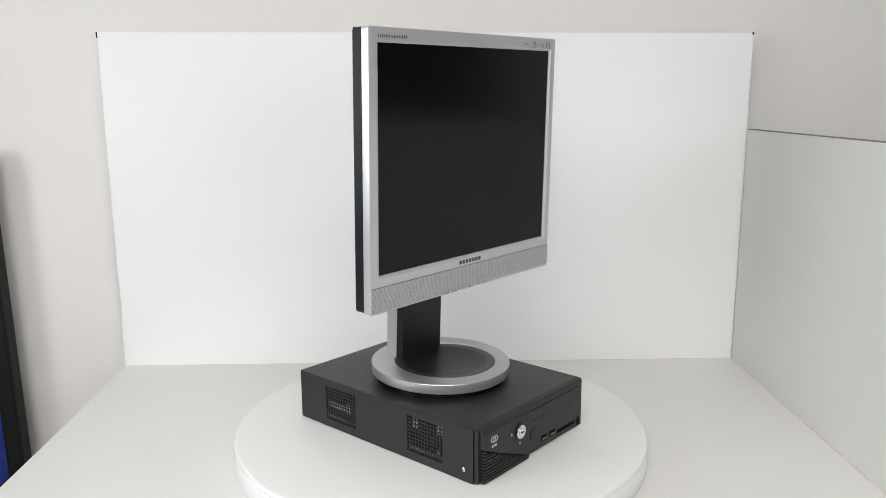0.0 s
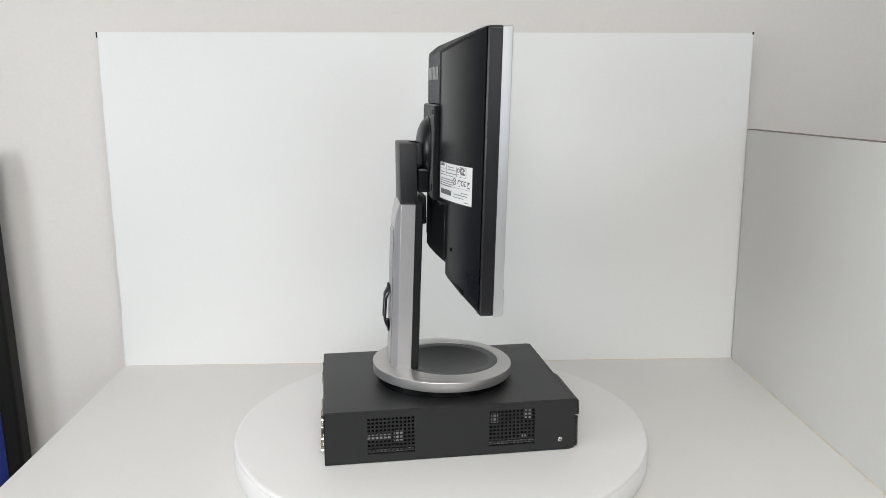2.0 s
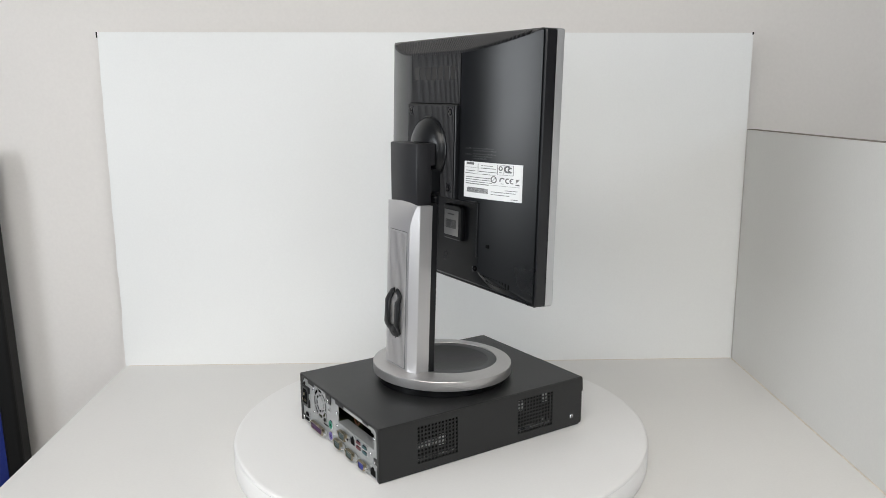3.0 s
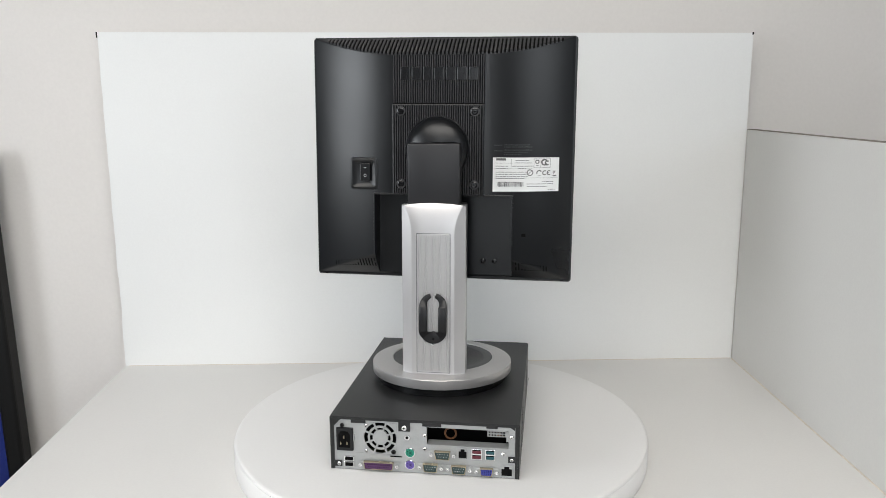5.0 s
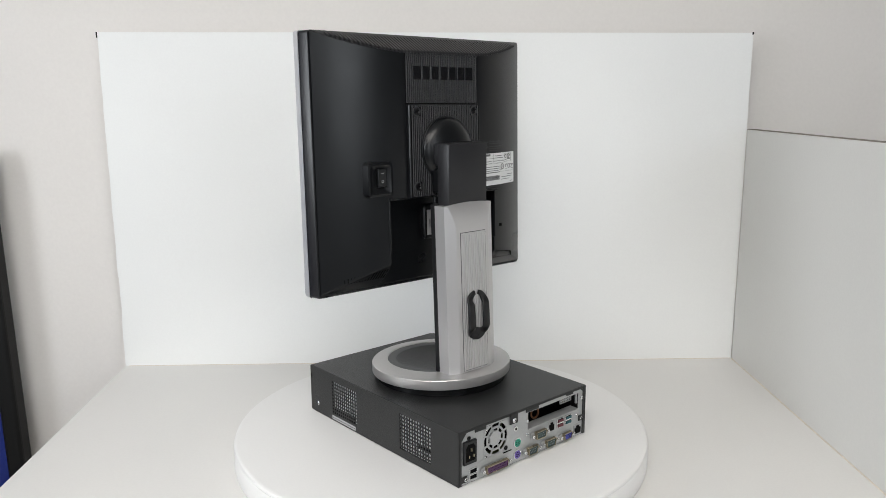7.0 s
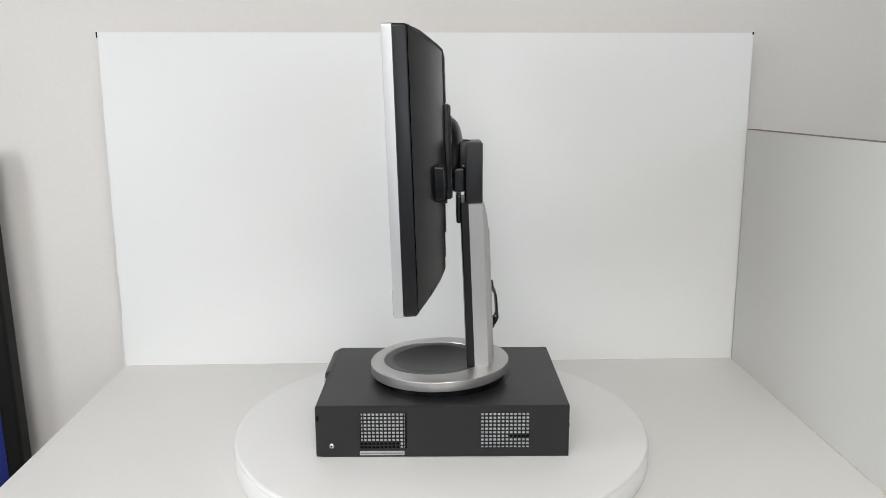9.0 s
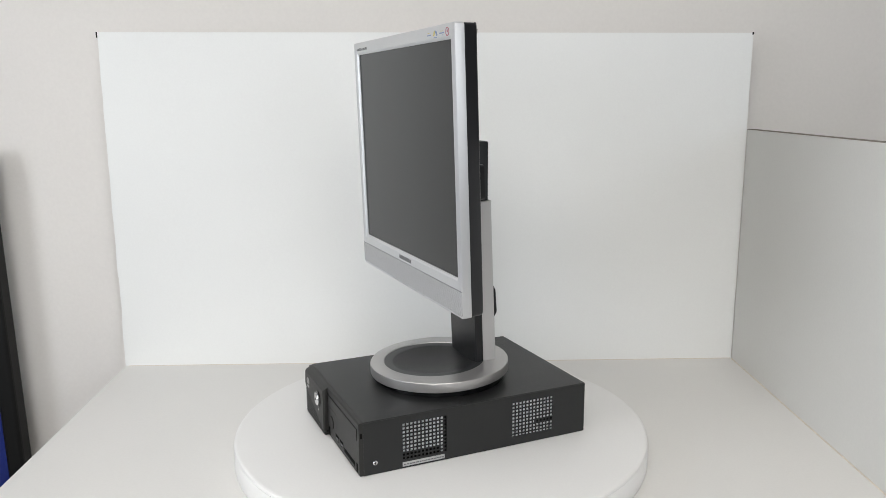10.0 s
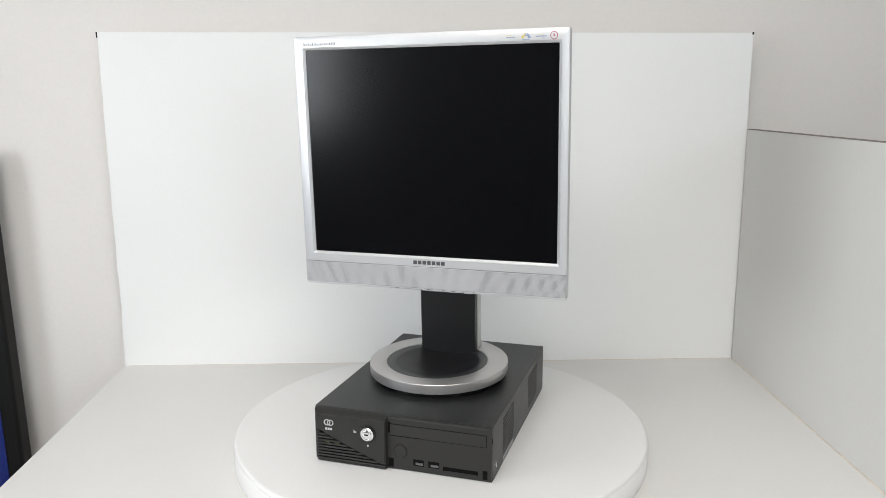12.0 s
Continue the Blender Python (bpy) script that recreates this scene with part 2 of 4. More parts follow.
def room():
    x0, x1, y0, y1 = -1.5, 3.0, -3.4, 0.385
    slab("floor", [(x0 - .2, y0 - .2), (x1 + .2, y0 - .2), (x1 + .2, y1 + .3), (x0 - .2, y1 + .3)], FLOOR_Z - 0.1, FLOOR_Z, FLOOR, "plain grey floor")
    slab("ceiling", [(x0 - .2, y0 - .2), (x1 + .2, y0 - .2), (x1 + .2, y1 + .3), (x0 - .2, y1 + .3)], CEIL_Z, CEIL_Z + 0.1, CEILING, "unseen ceiling greyed to lower reflections")
    slab("wall_north", [(x0, y1 - 0.012), (x1, y1 + 0.08), (x1, y1 + 0.25), (x0, y1 + 0.25)], FLOOR_Z, CEIL_Z, WALL, "warm white painted wall behind the panels")
    slab("wall_east", [(x1, y0), (x1 + .15, y0), (x1 + .15, y1 + .25), (x1, y1 + .25)], FLOOR_Z, CEIL_Z, DARK_WALL, "unseen side wall darkened to lower reflections")
    # The first pane is out of view and invented for the cover's reflections.
    panes = (("window_2", -0.75, -0.15, -0.25), ("window_3", 1.35, 2.72, 0.45))
    bm = perforate([x0 - .15, -0.75, -0.15, 1.35, 2.72, x1 + .15], [FLOOR_Z, -0.25, 0.45, 1.55, CEIL_Z], lambda u, v: any(a < u < b and c < v < 1.55 for _, a, b, c in panes), lambda u, v: (u, y0, v), (0, -0.15, 0))
    tagged(part("wall_south", bm, DARK_WALL), "unseen rear wall darkened for reflections with two windows", kind="structure")
    for name, xa, xb, za in panes:
        w = tagged(new(name), "unseen white framed window in the rear wall", kind="structure")
        for x in (xa, xb - 0.02):
            part("window_frame", box(x, x + 0.02, y0 - 0.06, y0 - 0.01, za, 1.55, bevel=0.004), GLASS, w)
        for z in (za, 1.53):
            part("window_frame", box(xa + 0.02, xb - 0.02, y0 - 0.058, y0 - 0.012, z, z + 0.02, bevel=0.004), GLASS, w)
    # the window wall, with its opening cut through
    us, vs = [y0, -1.32, -0.42, y1 + .25], [FLOOR_Z, 0.27, 0.93, CEIL_Z]
    bm = perforate(us, vs, lambda u, v: -1.32 < u < -0.42 and 0.27 < v < 0.93, lambda u, v: (x0, u, v), (-0.15, 0, 0))
    tagged(part("wall_west", bm, DARK_WALL), "unseen wall darkened for reflections with a window", kind="structure")
    w = tagged(new("window_1"), "white framed window in the side wall", kind="structure")
    for y in (-1.32, -0.89, -0.46):
        part("window_frame", box(x0 - 0.06, x0 - 0.01, y, y + 0.04, 0.27, 0.93, bevel=0.004), GLASS, w)
    for z in (0.27, 0.89):
        part("window_frame", box(x0 - 0.058, x0 - 0.012, -1.28, -0.46, z, z + 0.04, bevel=0.004), GLASS, w)
    # No lamp is in view; this body is added round the main light.
    lamp = tagged(new("ceiling_lamp"), "unseen flat ceiling lamp added as the main light", "lamp")
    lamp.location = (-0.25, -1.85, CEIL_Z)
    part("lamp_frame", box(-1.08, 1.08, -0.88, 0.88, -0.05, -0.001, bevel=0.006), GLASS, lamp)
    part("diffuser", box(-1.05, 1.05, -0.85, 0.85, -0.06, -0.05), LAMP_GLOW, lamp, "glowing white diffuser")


def photo_set():
    t = tagged(new("table"), "white tabletop on four white legs", "table")
    bm = bmesh.new()
    add_column(bm, [(-0.5975, 0.353), (0.590, 0.3765), (0.600, -0.6), (-0.5605, -0.6)], TABLE_Z - 0.028, TABLE_Z)
    bmesh.ops.bevel(bm, geom=bm.edges[:], offset=0.0015, segments=2, profile=0.5, affect="EDGES")
    part("tabletop", bm, TABLE_WHITE, t)
    for x in (-0.53, 0.54):
        for y in (-0.56, 0.30):
            part("leg", box(x - .025, x + .025, y - .025, y + .025, FLOOR_Z, TABLE_Z - 0.028, bevel=0.003), GLASS, t)
    # rear panel with a slightly ragged left edge
    rnd = random.Random(4)
    bm = bmesh.new()
    n = 40
    left = [(-0.5970 + 0.0012 * (rnd.random() - 0.5) + (0.0012 if 0.15 < i / n < 0.3 else 0), TABLE_Z + 0.0005 + (0.6115) * i / n) for i in range(n + 1)]
    poly = [(x, z) for x, z in left] + [(0.5605, 0.571), (0.5600, TABLE_Z + 0.0005)]
    f = lambda x: 0.346 + (x + 0.597) * 0.01988
    add_loops(bm, [[(x, f(x), z) for x, z in poly], [(x, f(x) + 0.008, z) for x, z in poly]])
    rear = tagged(part("rear_panel", bm, WHITE_BOARD), "upright white board standing at the back of the table", "panel")
    part("corner_clip", box(-0.5990, -0.5968, 0.3452, 0.3490, 0.5660, 0.5762), BLACK_FRAME, rear, "small dark corner clip")
    part("corner_clip", box(0.5588, 0.5612, 0.3672, 0.3695, 0.5680, 0.5722), BLACK_FRAME, rear, "small dark corner clip")
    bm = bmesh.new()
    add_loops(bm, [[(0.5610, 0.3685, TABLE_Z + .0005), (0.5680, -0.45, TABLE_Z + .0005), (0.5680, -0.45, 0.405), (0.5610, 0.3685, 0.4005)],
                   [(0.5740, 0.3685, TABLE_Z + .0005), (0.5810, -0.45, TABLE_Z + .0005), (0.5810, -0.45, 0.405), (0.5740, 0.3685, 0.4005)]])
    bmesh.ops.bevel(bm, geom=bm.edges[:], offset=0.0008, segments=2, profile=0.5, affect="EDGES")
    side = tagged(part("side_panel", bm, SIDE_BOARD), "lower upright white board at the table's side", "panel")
    bm = bmesh.new()
    add_loops(bm, [[(0.5614, 0.368, 0.4006), (0.5684, -0.449, 0.4051), (0.5684, -0.449, 0.4062), (0.5614, 0.368, 0.4017)], [(0.5736, 0.368, 0.4006), (0.5806, -0.449, 0.4051), (0.5806, -0.449, 0.4062), (0.5736, 0.368, 0.4017)]])
    part("cut_edge", bm, CORE, side, "raw brown cut edge of the board")
    # thin beads of sealant along the joints of the table and the boards
    for name, poly in (("joint_bead", [(-0.590, 0.3446), (0.558, 0.3674), (0.558, 0.3694), (-0.590, 0.3466)]), ("joint_bead", [(0.5590, 0.366), (0.5655, -0.44), (0.5676, -0.44), (0.5612, 0.366)])):
        bm = bmesh.new()
        add_column(bm, poly, TABLE_Z, TABLE_Z + 0.0010)
        tagged(part(name, bm, BEAD), "thin beige bead of sealant", kind="structure")
    # dark partition beyond the table's end
    p = tagged(new("partition"), "black framed navy fabric partition with an added taller bay", "partition")
    p.matrix_world = pose(-0.7850, 0.335, FLOOR_Z, 0, -1.1, 0)
    part("post", box(-0.033, 0.0, -0.02, 0.02, 0.001, 1.16, bevel=0.009, seg=4), BLACK_FRAME, p)
    part("fabric_panel", box(-0.18, -0.033, -0.012, 0.012, 0.06, 1.13, bevel=0.003), BLUE, p, "navy blue fabric panel")
    part("rail", box(-0.18, -0.033, -0.019, 0.019, 1.13, 1.16, bevel=0.003), BLACK_FRAME, p)
    # This taller bay is out of view, added to darken the screen's reflection.
    part("post", box(-0.213, -0.18, -0.02, 0.02, 0.005, 1.52, bevel=0.009, seg=4), BLACK_FRAME, p)
    part("fabric_panel", box(-0.62, -0.213, -0.012, 0.012, 0.06, 1.49, bevel=0.003), BLUE, p, "navy blue fabric panel")
    part("rail", box(-0.62, -0.213, -0.019, 0.019, 1.49, 1.52, bevel=0.003), BLACK_FRAME, p)
    part("post", box(-0.653, -0.62, -0.02, 0.02, 0.013, 1.52, bevel=0.009, seg=4), BLACK_FRAME, p)


def make_turntable():
    r, h = 0.2925, -TABLE_Z
    t = tagged(new("turntable"), "round white turntable disc on the white table", "turntable")
    prof = [(0.02, -0.006), (r - 0.0012, -0.006), (r - 0.0006, -0.0055), (r - 0.0004, -0.0034), (r - 0.0012, -0.0014), (r - 0.003, -0.0002), (r - 0.005, 0), (0.12, 0), (0.02, 0)]
    part("top_disc", lathe(prof, 160), DISC_WHITE, t, smooth=True)
    prof = [(r - 0.006, 0.0005 - h), (r - 0.001, 0.0008 - h), (r, 0.003 - h), (r, -0.0075), (r - 0.0008, -0.0062), (r - 0.004, -0.006)]
    part("edge_band", lathe(prof, 160), DISC_WHITE, t, "plain white rim of the disc", smooth=True)
    return t


# ---- the computer ----
def dsub(pc, name, x, z, w, h, insert, rows):
    y = -0.1665
    shell = part(name, box(x - w / 2 - 0.0062, x + w / 2 + 0.0062, y - 0.0010, y, z - h / 2 + 0.0012, z + h / 2 - 0.0012, bevel=0.0004), STEEL, pc)
    bm = bmesh.new()
    k = h * 0.16
    outer = [(x - w / 2, z + h / 2), (x + w / 2, z + h / 2), (x + w / 2 - k, z - h / 2), (x - w / 2 + k, z - h / 2)]
    t = 0.0008
    inner = [(x - w / 2 + t, z + h / 2 - t), (x + w / 2 - t, z + h / 2 - t), (x + w / 2 - k - t, z - h / 2 + t), (x - w / 2 + k + t, z - h / 2 + t)]
    add_loops(bm, [[(a, y - 0.001, b) for a, b in outer], [(a, y - 0.0055, b) for a, b in outer], [(a, y - 0.0055, b) for a, b in inner], [(a, y - 0.001, b) for a, b in inner]], False, False)
    part("shell", bm, NICKEL, shell)
    bm = bmesh.new()
    add_loops(bm, [[(a, y - 0.001, b) for a, b in inner], [(a, y - 0.0046, b) for a, b in inner]])
    part("insert", bm, insert, shell)
    bm = bmesh.new()
    for r, n in enumerate(rows):
        for i in range(n):
            px = x + (i - (n - 1) / 2) * (w * 0.8 / max(rows))
            pz = z + h * 0.45 * (0.5 - (r + 0.5) / len(rows)) * 1.4
            add_turned(bm, px, pz, [(0.0005, y - 0.0046), (0.0005, y - 0.005)], 6)
    part("contact", bm, CHROME if insert is TEAL_DARK else SLOT_BLACK, shell)
    for s in (-1, 1):
        part("hex_nut", turned(x + s * (w / 2 + 0.0042), z, [(0.0024, y - 0.001), (0.0024, y - 0.005), (0.0012, y - 0.005), (0.0012, y - 0.003)], 6), CHROME, shell)


def screw_head(parent, x, y, z, r, sign, mat=CHROME):
    bm = bmesh.new()
    add_turned(bm, x, z, [(r, y), (r, y + sign * 0.0008), (r * 0.7, y + sign * 0.0014)], 14)
    s = part("screw", bm, mat, parent)
    bm = bmesh.new()
    add_box(bm, x - r * 0.6, x + r * 0.6, y + sign * 0.0013, y + sign * 0.00155, z - r * 0.12, z + r * 0.12)
    add_box(bm, x - r * 0.12, x + r * 0.12, y + sign * 0.0013, y + sign * 0.0016, z - r * 0.6, z + r * 0.6)
    part("cross_slot", bm, SLOT_BLACK, s)


def make_computer():
    pc = tagged(new("desktop_computer"), "small black desktop computer with perforated sides and grey rear panel", "computer")
    XL, XR, YB, YF, ZT = -0.1175, 0.1205, -0.1672, 0.1570, 0.0716
    # cover: top sheet and two perforated side sheets
    bm = box(XL, XR, YB, YF, ZT - 0.0012, ZT, bevel=0.0005)
    part("top_cover", bm, CASE, pc)
    vents_r = [(-0.1128, -0.0505), (0.0462, 0.1088)]
    vents_l = [(-0.1160, -0.0517), (0.0432, 0.1062)]
    for x, vents, s in ((XR, vents_r, -1), (XL, vents_l, 1)):
        us, vs = [YB, YF], [0.0008, ZT - 0.0013]
        hu, hv = [], []
        nr = 10
        for a, b in vents:
            p = (b - a) / 12
            for i in range(12):
                hu.append((a + p * (i + 0.17), a + p * (i + 0.83)))
        pz = 0.0505 / nr
        for j in range(nr):
            hv.append((0.0112 + pz * (j + 0.17), 0.0112 + pz * (j + 0.83)))
        us += [v for h in hu for v in h]
        vs += [v for h in hv for v in h]
        hole = lambda u, v: any(a < u < b for a, b in hu) and any(a < v < b for a, b in hv)
        xs = x
        bm = perforate(sorted(us), sorted(vs), hole, lambda u, v: (xs, u, v), (s * 0.001, 0, 0))
        part("side_cover", bm, CASE, pc, "black side sheet with two square perforated vents")
        for y in (YB + 0.0006,):
            part("rear_flange", box(x, x + s * 0.0045, y, y + 0.0012, 0.001, ZT - 0.002), CASE, pc)
    part("bottom_plate", box(XL + .0012, XR - .0012, YB + .002, YF, 0.0006, 0.0018), CASE, pc)
    # inside, seen through the vents and the slot
    for a, b, z0, z1 in ((0.047, 0.0525, 0.012, 0.060), (0.0525, 0.104, 0.0215, 0.062), (-0.118, -0.088, 0.030, 0.062), (-0.088, -0.052, 0.026, 0.062), (-0.118, -0.052, 0.012, 0.0245)):
        part("drive_cage", box(XL + 0.0026, XL + 0.0036, a, b, z0, z1), CAGE, pc, "pale steel cage behind the vent")
    for a, b, z0, z1 in ((-0.112, -0.08, 0.029, 0.036), (-0.078, -0.066, 0.026, 0.040), (0.048, 0.108, 0.0118, 0.0155), (-0.112, -0.052, 0.0118, 0.0150), (0.050, 0.060, 0.042, 0.056), (0.094, 0.104, 0.046, 0.062), (0.092, 0.098, 0.018, 0.024)):
        part("inner_bracket", box(XR - 0.0070, XR - 0.0060, a, b, z0, z1), BRACKET, pc)
    # Black sheets stand in for the dark inside behind the vents.
    part("inner_shroud", box(XR - 0.0125, XR - 0.0115, -0.15, 0.15, 0.003, 0.064), SLOT_BLACK, pc)
    part("inner_shroud", box(XL + 0.0110, XL + 0.0120, -0.15, 0.15, 0.003, 0.064), SLOT_BLACK, pc)
    part("circuit_board", box(-0.10, 0.10, -0.160, 0.10, 0.010, 0.0115), OLIVE, pc)
    # screws and the strip label
    for x, s in ((XR, 1), (XL, -1)):
        bm = turned(0, 0, [(0.0030, 0), (0.0030, 0.0008), (0.002, 0.0014)], 16)
        part("side_screw", moved(bm, Matrix.Translation((x, 0.1425, 0.0160)) @ Matrix.Rotation(radians(-90 * s), 4, "Z")), CHROME, pc, "bright cross-head screw")
        bm = bmesh.new()
        for k in (0, 1):
            add_box(bm, x + s * 0.0012, x + s * 0.0017, 0.1425 - (0.002, 0.0004)[k], 0.1425 + (0.002, 0.0004)[k], 0.016 - (0.0004, 0.002)[k], 0.016 + (0.0004, 0.002)[k])
        part("cross_slot", bm, SLOT_BLACK, pc)
    lab = part("strip_label", box(XL - 0.0004, XL - 0.0001, 0.0475, 0.1058, 0.0030, 0.0088), LABEL_GREY, pc, "white strip label below the vent")
    bm = bmesh.new()
    rnd = random.Random(3)
    y = 0.0490
    while y < 0.103:
        w = 0.0015 + rnd.random() * 0.003
        add_box(bm, XL - 0.0006, XL - 0.0003, y, min(y + w, 0.1045), 0.0050, 0.0064)
        y += w + 0.0008
    part("print", bm, INK, lab)
    # ---- rear panel ----
    yb = -0.1655
    fx, fz, fr = -0.0535, 0.0452, 0.0205
    fq = 0.0208
    us = sorted([-0.1130, 0.1160, 0.0055, 0.1069, fx - fq, fx + fq, -0.1099, -0.0878])
    vs = sorted([0.0010, 0.0680, 0.0397, 0.0625, fz - fq, fz + fq - 0.0005, 0.0260, 0.0568])
    hole = lambda u, v: (0.0055 < u < 0.1069 and 0.0397 < v < 0.0625) or (abs(u - fx) < fq and abs(v - fz) < fq - 0.0002) or (-0.1099 < u < -0.0878 and 0.0260 < v < 0.0568)
    back = part("rear_panel_plate", perforate(us, vs, hole, lambda u, v: (u, yb, v), (0, 0.001, 0)), STEEL, pc, "grey steel rear plate with ports")
    # fan guard: square sheet with a round opening, rings and spokes
    n = 48
    bm = bmesh.new()
    def sq(i):
        a = 2 * math.pi * i / n
        c, s = math.cos(a), math.sin(a)
        k = fq / max(abs(c), abs(s))
        return fx + k * c, min(fz + k * s, fz + fq - 0.0005)
    def ci(i, r):
        a = 2 * math.pi * i / n
        return fx + r * math.cos(a), fz + r * math.sin(a)
    add_loops(bm, [[(*sq(i)[:1], yb - 0.0004, sq(i)[1]) for i in range(n)], [(ci(i, fr)[0], yb - 0.0004, ci(i, fr)[1]) for i in range(n)], [(ci(i, fr)[0], yb + 0.001, ci(i, fr)[1]) for i in range(n)]], False, False)
    part("fan_plate", bm, STEEL, back)
    bm = bmesh.new()
    add_loops(bm, [[(ci(i, r)[0], y, ci(i, r)[1]) for i in range(n)] for r, y in ((0.0160, yb + .001), (0.0160, yb), (0.0132, yb), (0.0132, yb + .001))], False, False)
    for k in range(8):
        m = Matrix.Translation((fx, 0, fz)) @ Matrix.Rotation(radians(45 * k + 22), 4, "Y")
        add_box(bm, 0.0070, 0.0206, yb, yb + 0.001, -0.0011, 0.0011, m=m)
    part("fan_guard", bm, STEEL, back)
    part("fan_hub", turned(fx, fz, [(0.0098, yb + .003), (0.0098, yb + .0006), (0.009, yb + .0002)], 28), STEEL, back, "pale fan hub behind the guard")
    bm = bmesh.new()
    for k in range(7):
        r, a = (0.0, 0.0) if k == 6 else (0.0058, radians(60 * k + 15))
        add_turned(bm, fx + r * math.cos(a), fz + r * math.sin(a), [(0.0013, yb + .0004), (0.0013, yb + .0001)], 10)
    part("hub_holes", bm, LABEL_GREY, back)
    # A black sheet stands in for the dark behind the fan.
    part("fan_housing", box(fx - fq, fx + fq, yb + 0.012, yb + 0.013, fz - fq, fz + fq), SLOT_BLACK, back)
    # power inlet
    inl = part("power_inlet", box(-0.1095, -0.0882, yb - 0.003, yb + 0.004, 0.0264, 0.0564, bevel=0.001), PLASTIC, back, "black three-pin power inlet")
    poly = [(-0.1065, 0.031), (-0.0915, 0.031), (-0.0915, 0.048), (-0.0945, 0.0525), (-0.1035, 0.0525), (-0.1065, 0.048)]
    bm = bmesh.new()
    add_prism(bm, poly, yb - 0.0034, yb - 0.0030)
    part("socket", bm, SLOT_BLACK, inl)
    bm = bmesh.new()
    for dx, z in ((0, 0.0455), (-0.004, 0.0375), (0.004, 0.0375)):
        add_box(bm, -0.0998 + dx, -0.0984 + dx, yb - 0.0052, yb - 0.0034, z - 0.002, z + 0.002)
    part("pin", bm, NICKEL, inl)
    part("latch_tab", box(-0.0876, -0.0862, yb - 0.0022, yb, 0.040, 0.0485), STEEL, back)
    # usb pair, and the two coloured powered pairs
    def stack(name, x, z, w, h, tongues, colour):
        o = part(name, box(x - w / 2, x + w / 2, yb - 0.0022, yb, z - h / 2, z + h / 2, bevel=0.0004), CHROME, back)
        for k in range(tongues):
            zz = z + (k - (tongues - 1) / 2) * h / tongues
            part("opening", box(x - w / 2 + 0.0012, x + w / 2 - 0.0012, yb - 0.0025, yb - 0.0022, zz - h / tongues * 0.36, zz + h / tongues * 0.36), colour[1], o)
            part("tongue", box(x - w / 2 + 0.0026, x + w / 2 - 0.0026, yb - 0.0030, yb - 0.0025, zz - h / tongues * 0.02, zz + h / tongues * 0.22), colour[0], o)
    stack("usb_port", -0.0936, 0.0160, 0.0128, 0.0066, 1, (SLOT_BLACK, SLOT_BLACK))
    stack("usb_port", -0.0937, 0.0083, 0.0128, 0.0066, 1, (SLOT_BLACK, SLOT_BLACK))
    stack("powered_usb_port", 0.0678, 0.0311, 0.0130, 0.0136, 2, (RED, SLOT_BLACK))
    stack("powered_usb_port", 0.0846, 0.0311, 0.0126, 0.0136, 2, (TEAL, SLOT_BLACK))
    for x, z in ((0.0678, 0.0345), (0.0678, 0.0277)):
        part("red_housing", box(x - .0053, x + .0053, yb - .0031, yb - .0024, z - .0020, z + .0014), RED, back)
    for x, z in ((0.0846, 0.0345), (0.0846, 0.0277)):
        part("teal_housing", box(x - .0051, x + .0051, yb - .0031, yb - .0024, z - .0020, z + .0014), TEAL, back)
    for x, z, w, h in ((0.0504, 0.0307, 0.0098, 0.0116), (0.1050, 0.0108, 0.0128, 0.0116)):
        o = part("network_port", box(x - w / 2 - .001, x + w / 2 + .001, yb - 0.0015, yb, z - h / 2 - .001, z + h / 2 + .001, bevel=0.0004), STEEL, back)
        bm = bmesh.new()
        add_prism(bm, [(x - w / 2, z - h / 2), (x + w / 2, z - h / 2), (x + w / 2, z + h * .25), (x + w * .25, z + h * .25), (x + w * .25, z + h / 2), (x - w * .25, z + h / 2), (x - w * .25, z + h * .25), (x - w / 2, z + h * .25)], yb - 0.0019, yb - 0.0015)
        part("opening", bm, SLOT_BLACK, o)
    # round keyboard and mouse sockets, audio jack
    for x, z, mat in ((-0.0157, 0.0282, GREEN), (-0.0158, 0.0120, VIOLET)):
        o = part("round_socket", turned(x, z, [(0.0066, yb), (0.0066, yb - 0.0018), (0.0056, yb - 0.0022), (0.0056, yb - .0005)], 28), CHROME, back)
        part("coloured_insert", turned(x, z, [(0.0055, yb - .0006), (0.0055, yb - 0.0024)], 24), mat, o)
        bm = bmesh.new()
        for k in range(6):
            a = radians(30 + 60 * k)
            add_turned(bm, x + 0.003 * math.cos(a), z + 0.003 * math.sin(a), [(0.0007, yb - .0024), (0.0007, yb - .0027)], 8)
        add_box(bm, x - .0005, x + .0013, yb - .0027, yb - .0024, z - .001, z + .001)
        part("contact", bm, SLOT_BLACK, o)
    o = part("audio_jack", turned(-0.0191, 0.0479, [(0.0034, yb), (0.0034, yb - .002), (0.0019, yb - .0022), (0.0019, yb - .0008)], 20), CHROME, back)
    part("opening", turned(-0.0191, 0.0479, [(0.0018, yb - .0008), (0.0018, yb - .0016)], 14), SLOT_BLACK, o)
    dsub(back, "parallel_port", -0.0552, 0.0098, 0.0385, 0.0098, PURPLE, (13, 12))
    dsub(back, "serial_port", 0.0256, 0.0284, 0.0200, 0.0105, TEAL_DARK, (5, 4))
    dsub(back, "serial_port", 0.0104, 0.0108, 0.0190, 0.0105, TEAL_DARK, (5, 4))
    dsub(back, "serial_port", 0.0459, 0.0104, 0.0190, 0.0105, TEAL_DARK, (5, 4))
    dsub(back, "video_port", 0.0803, 0.0096, 0.0165, 0.0095, VGA_BLUE, (5, 5, 5))
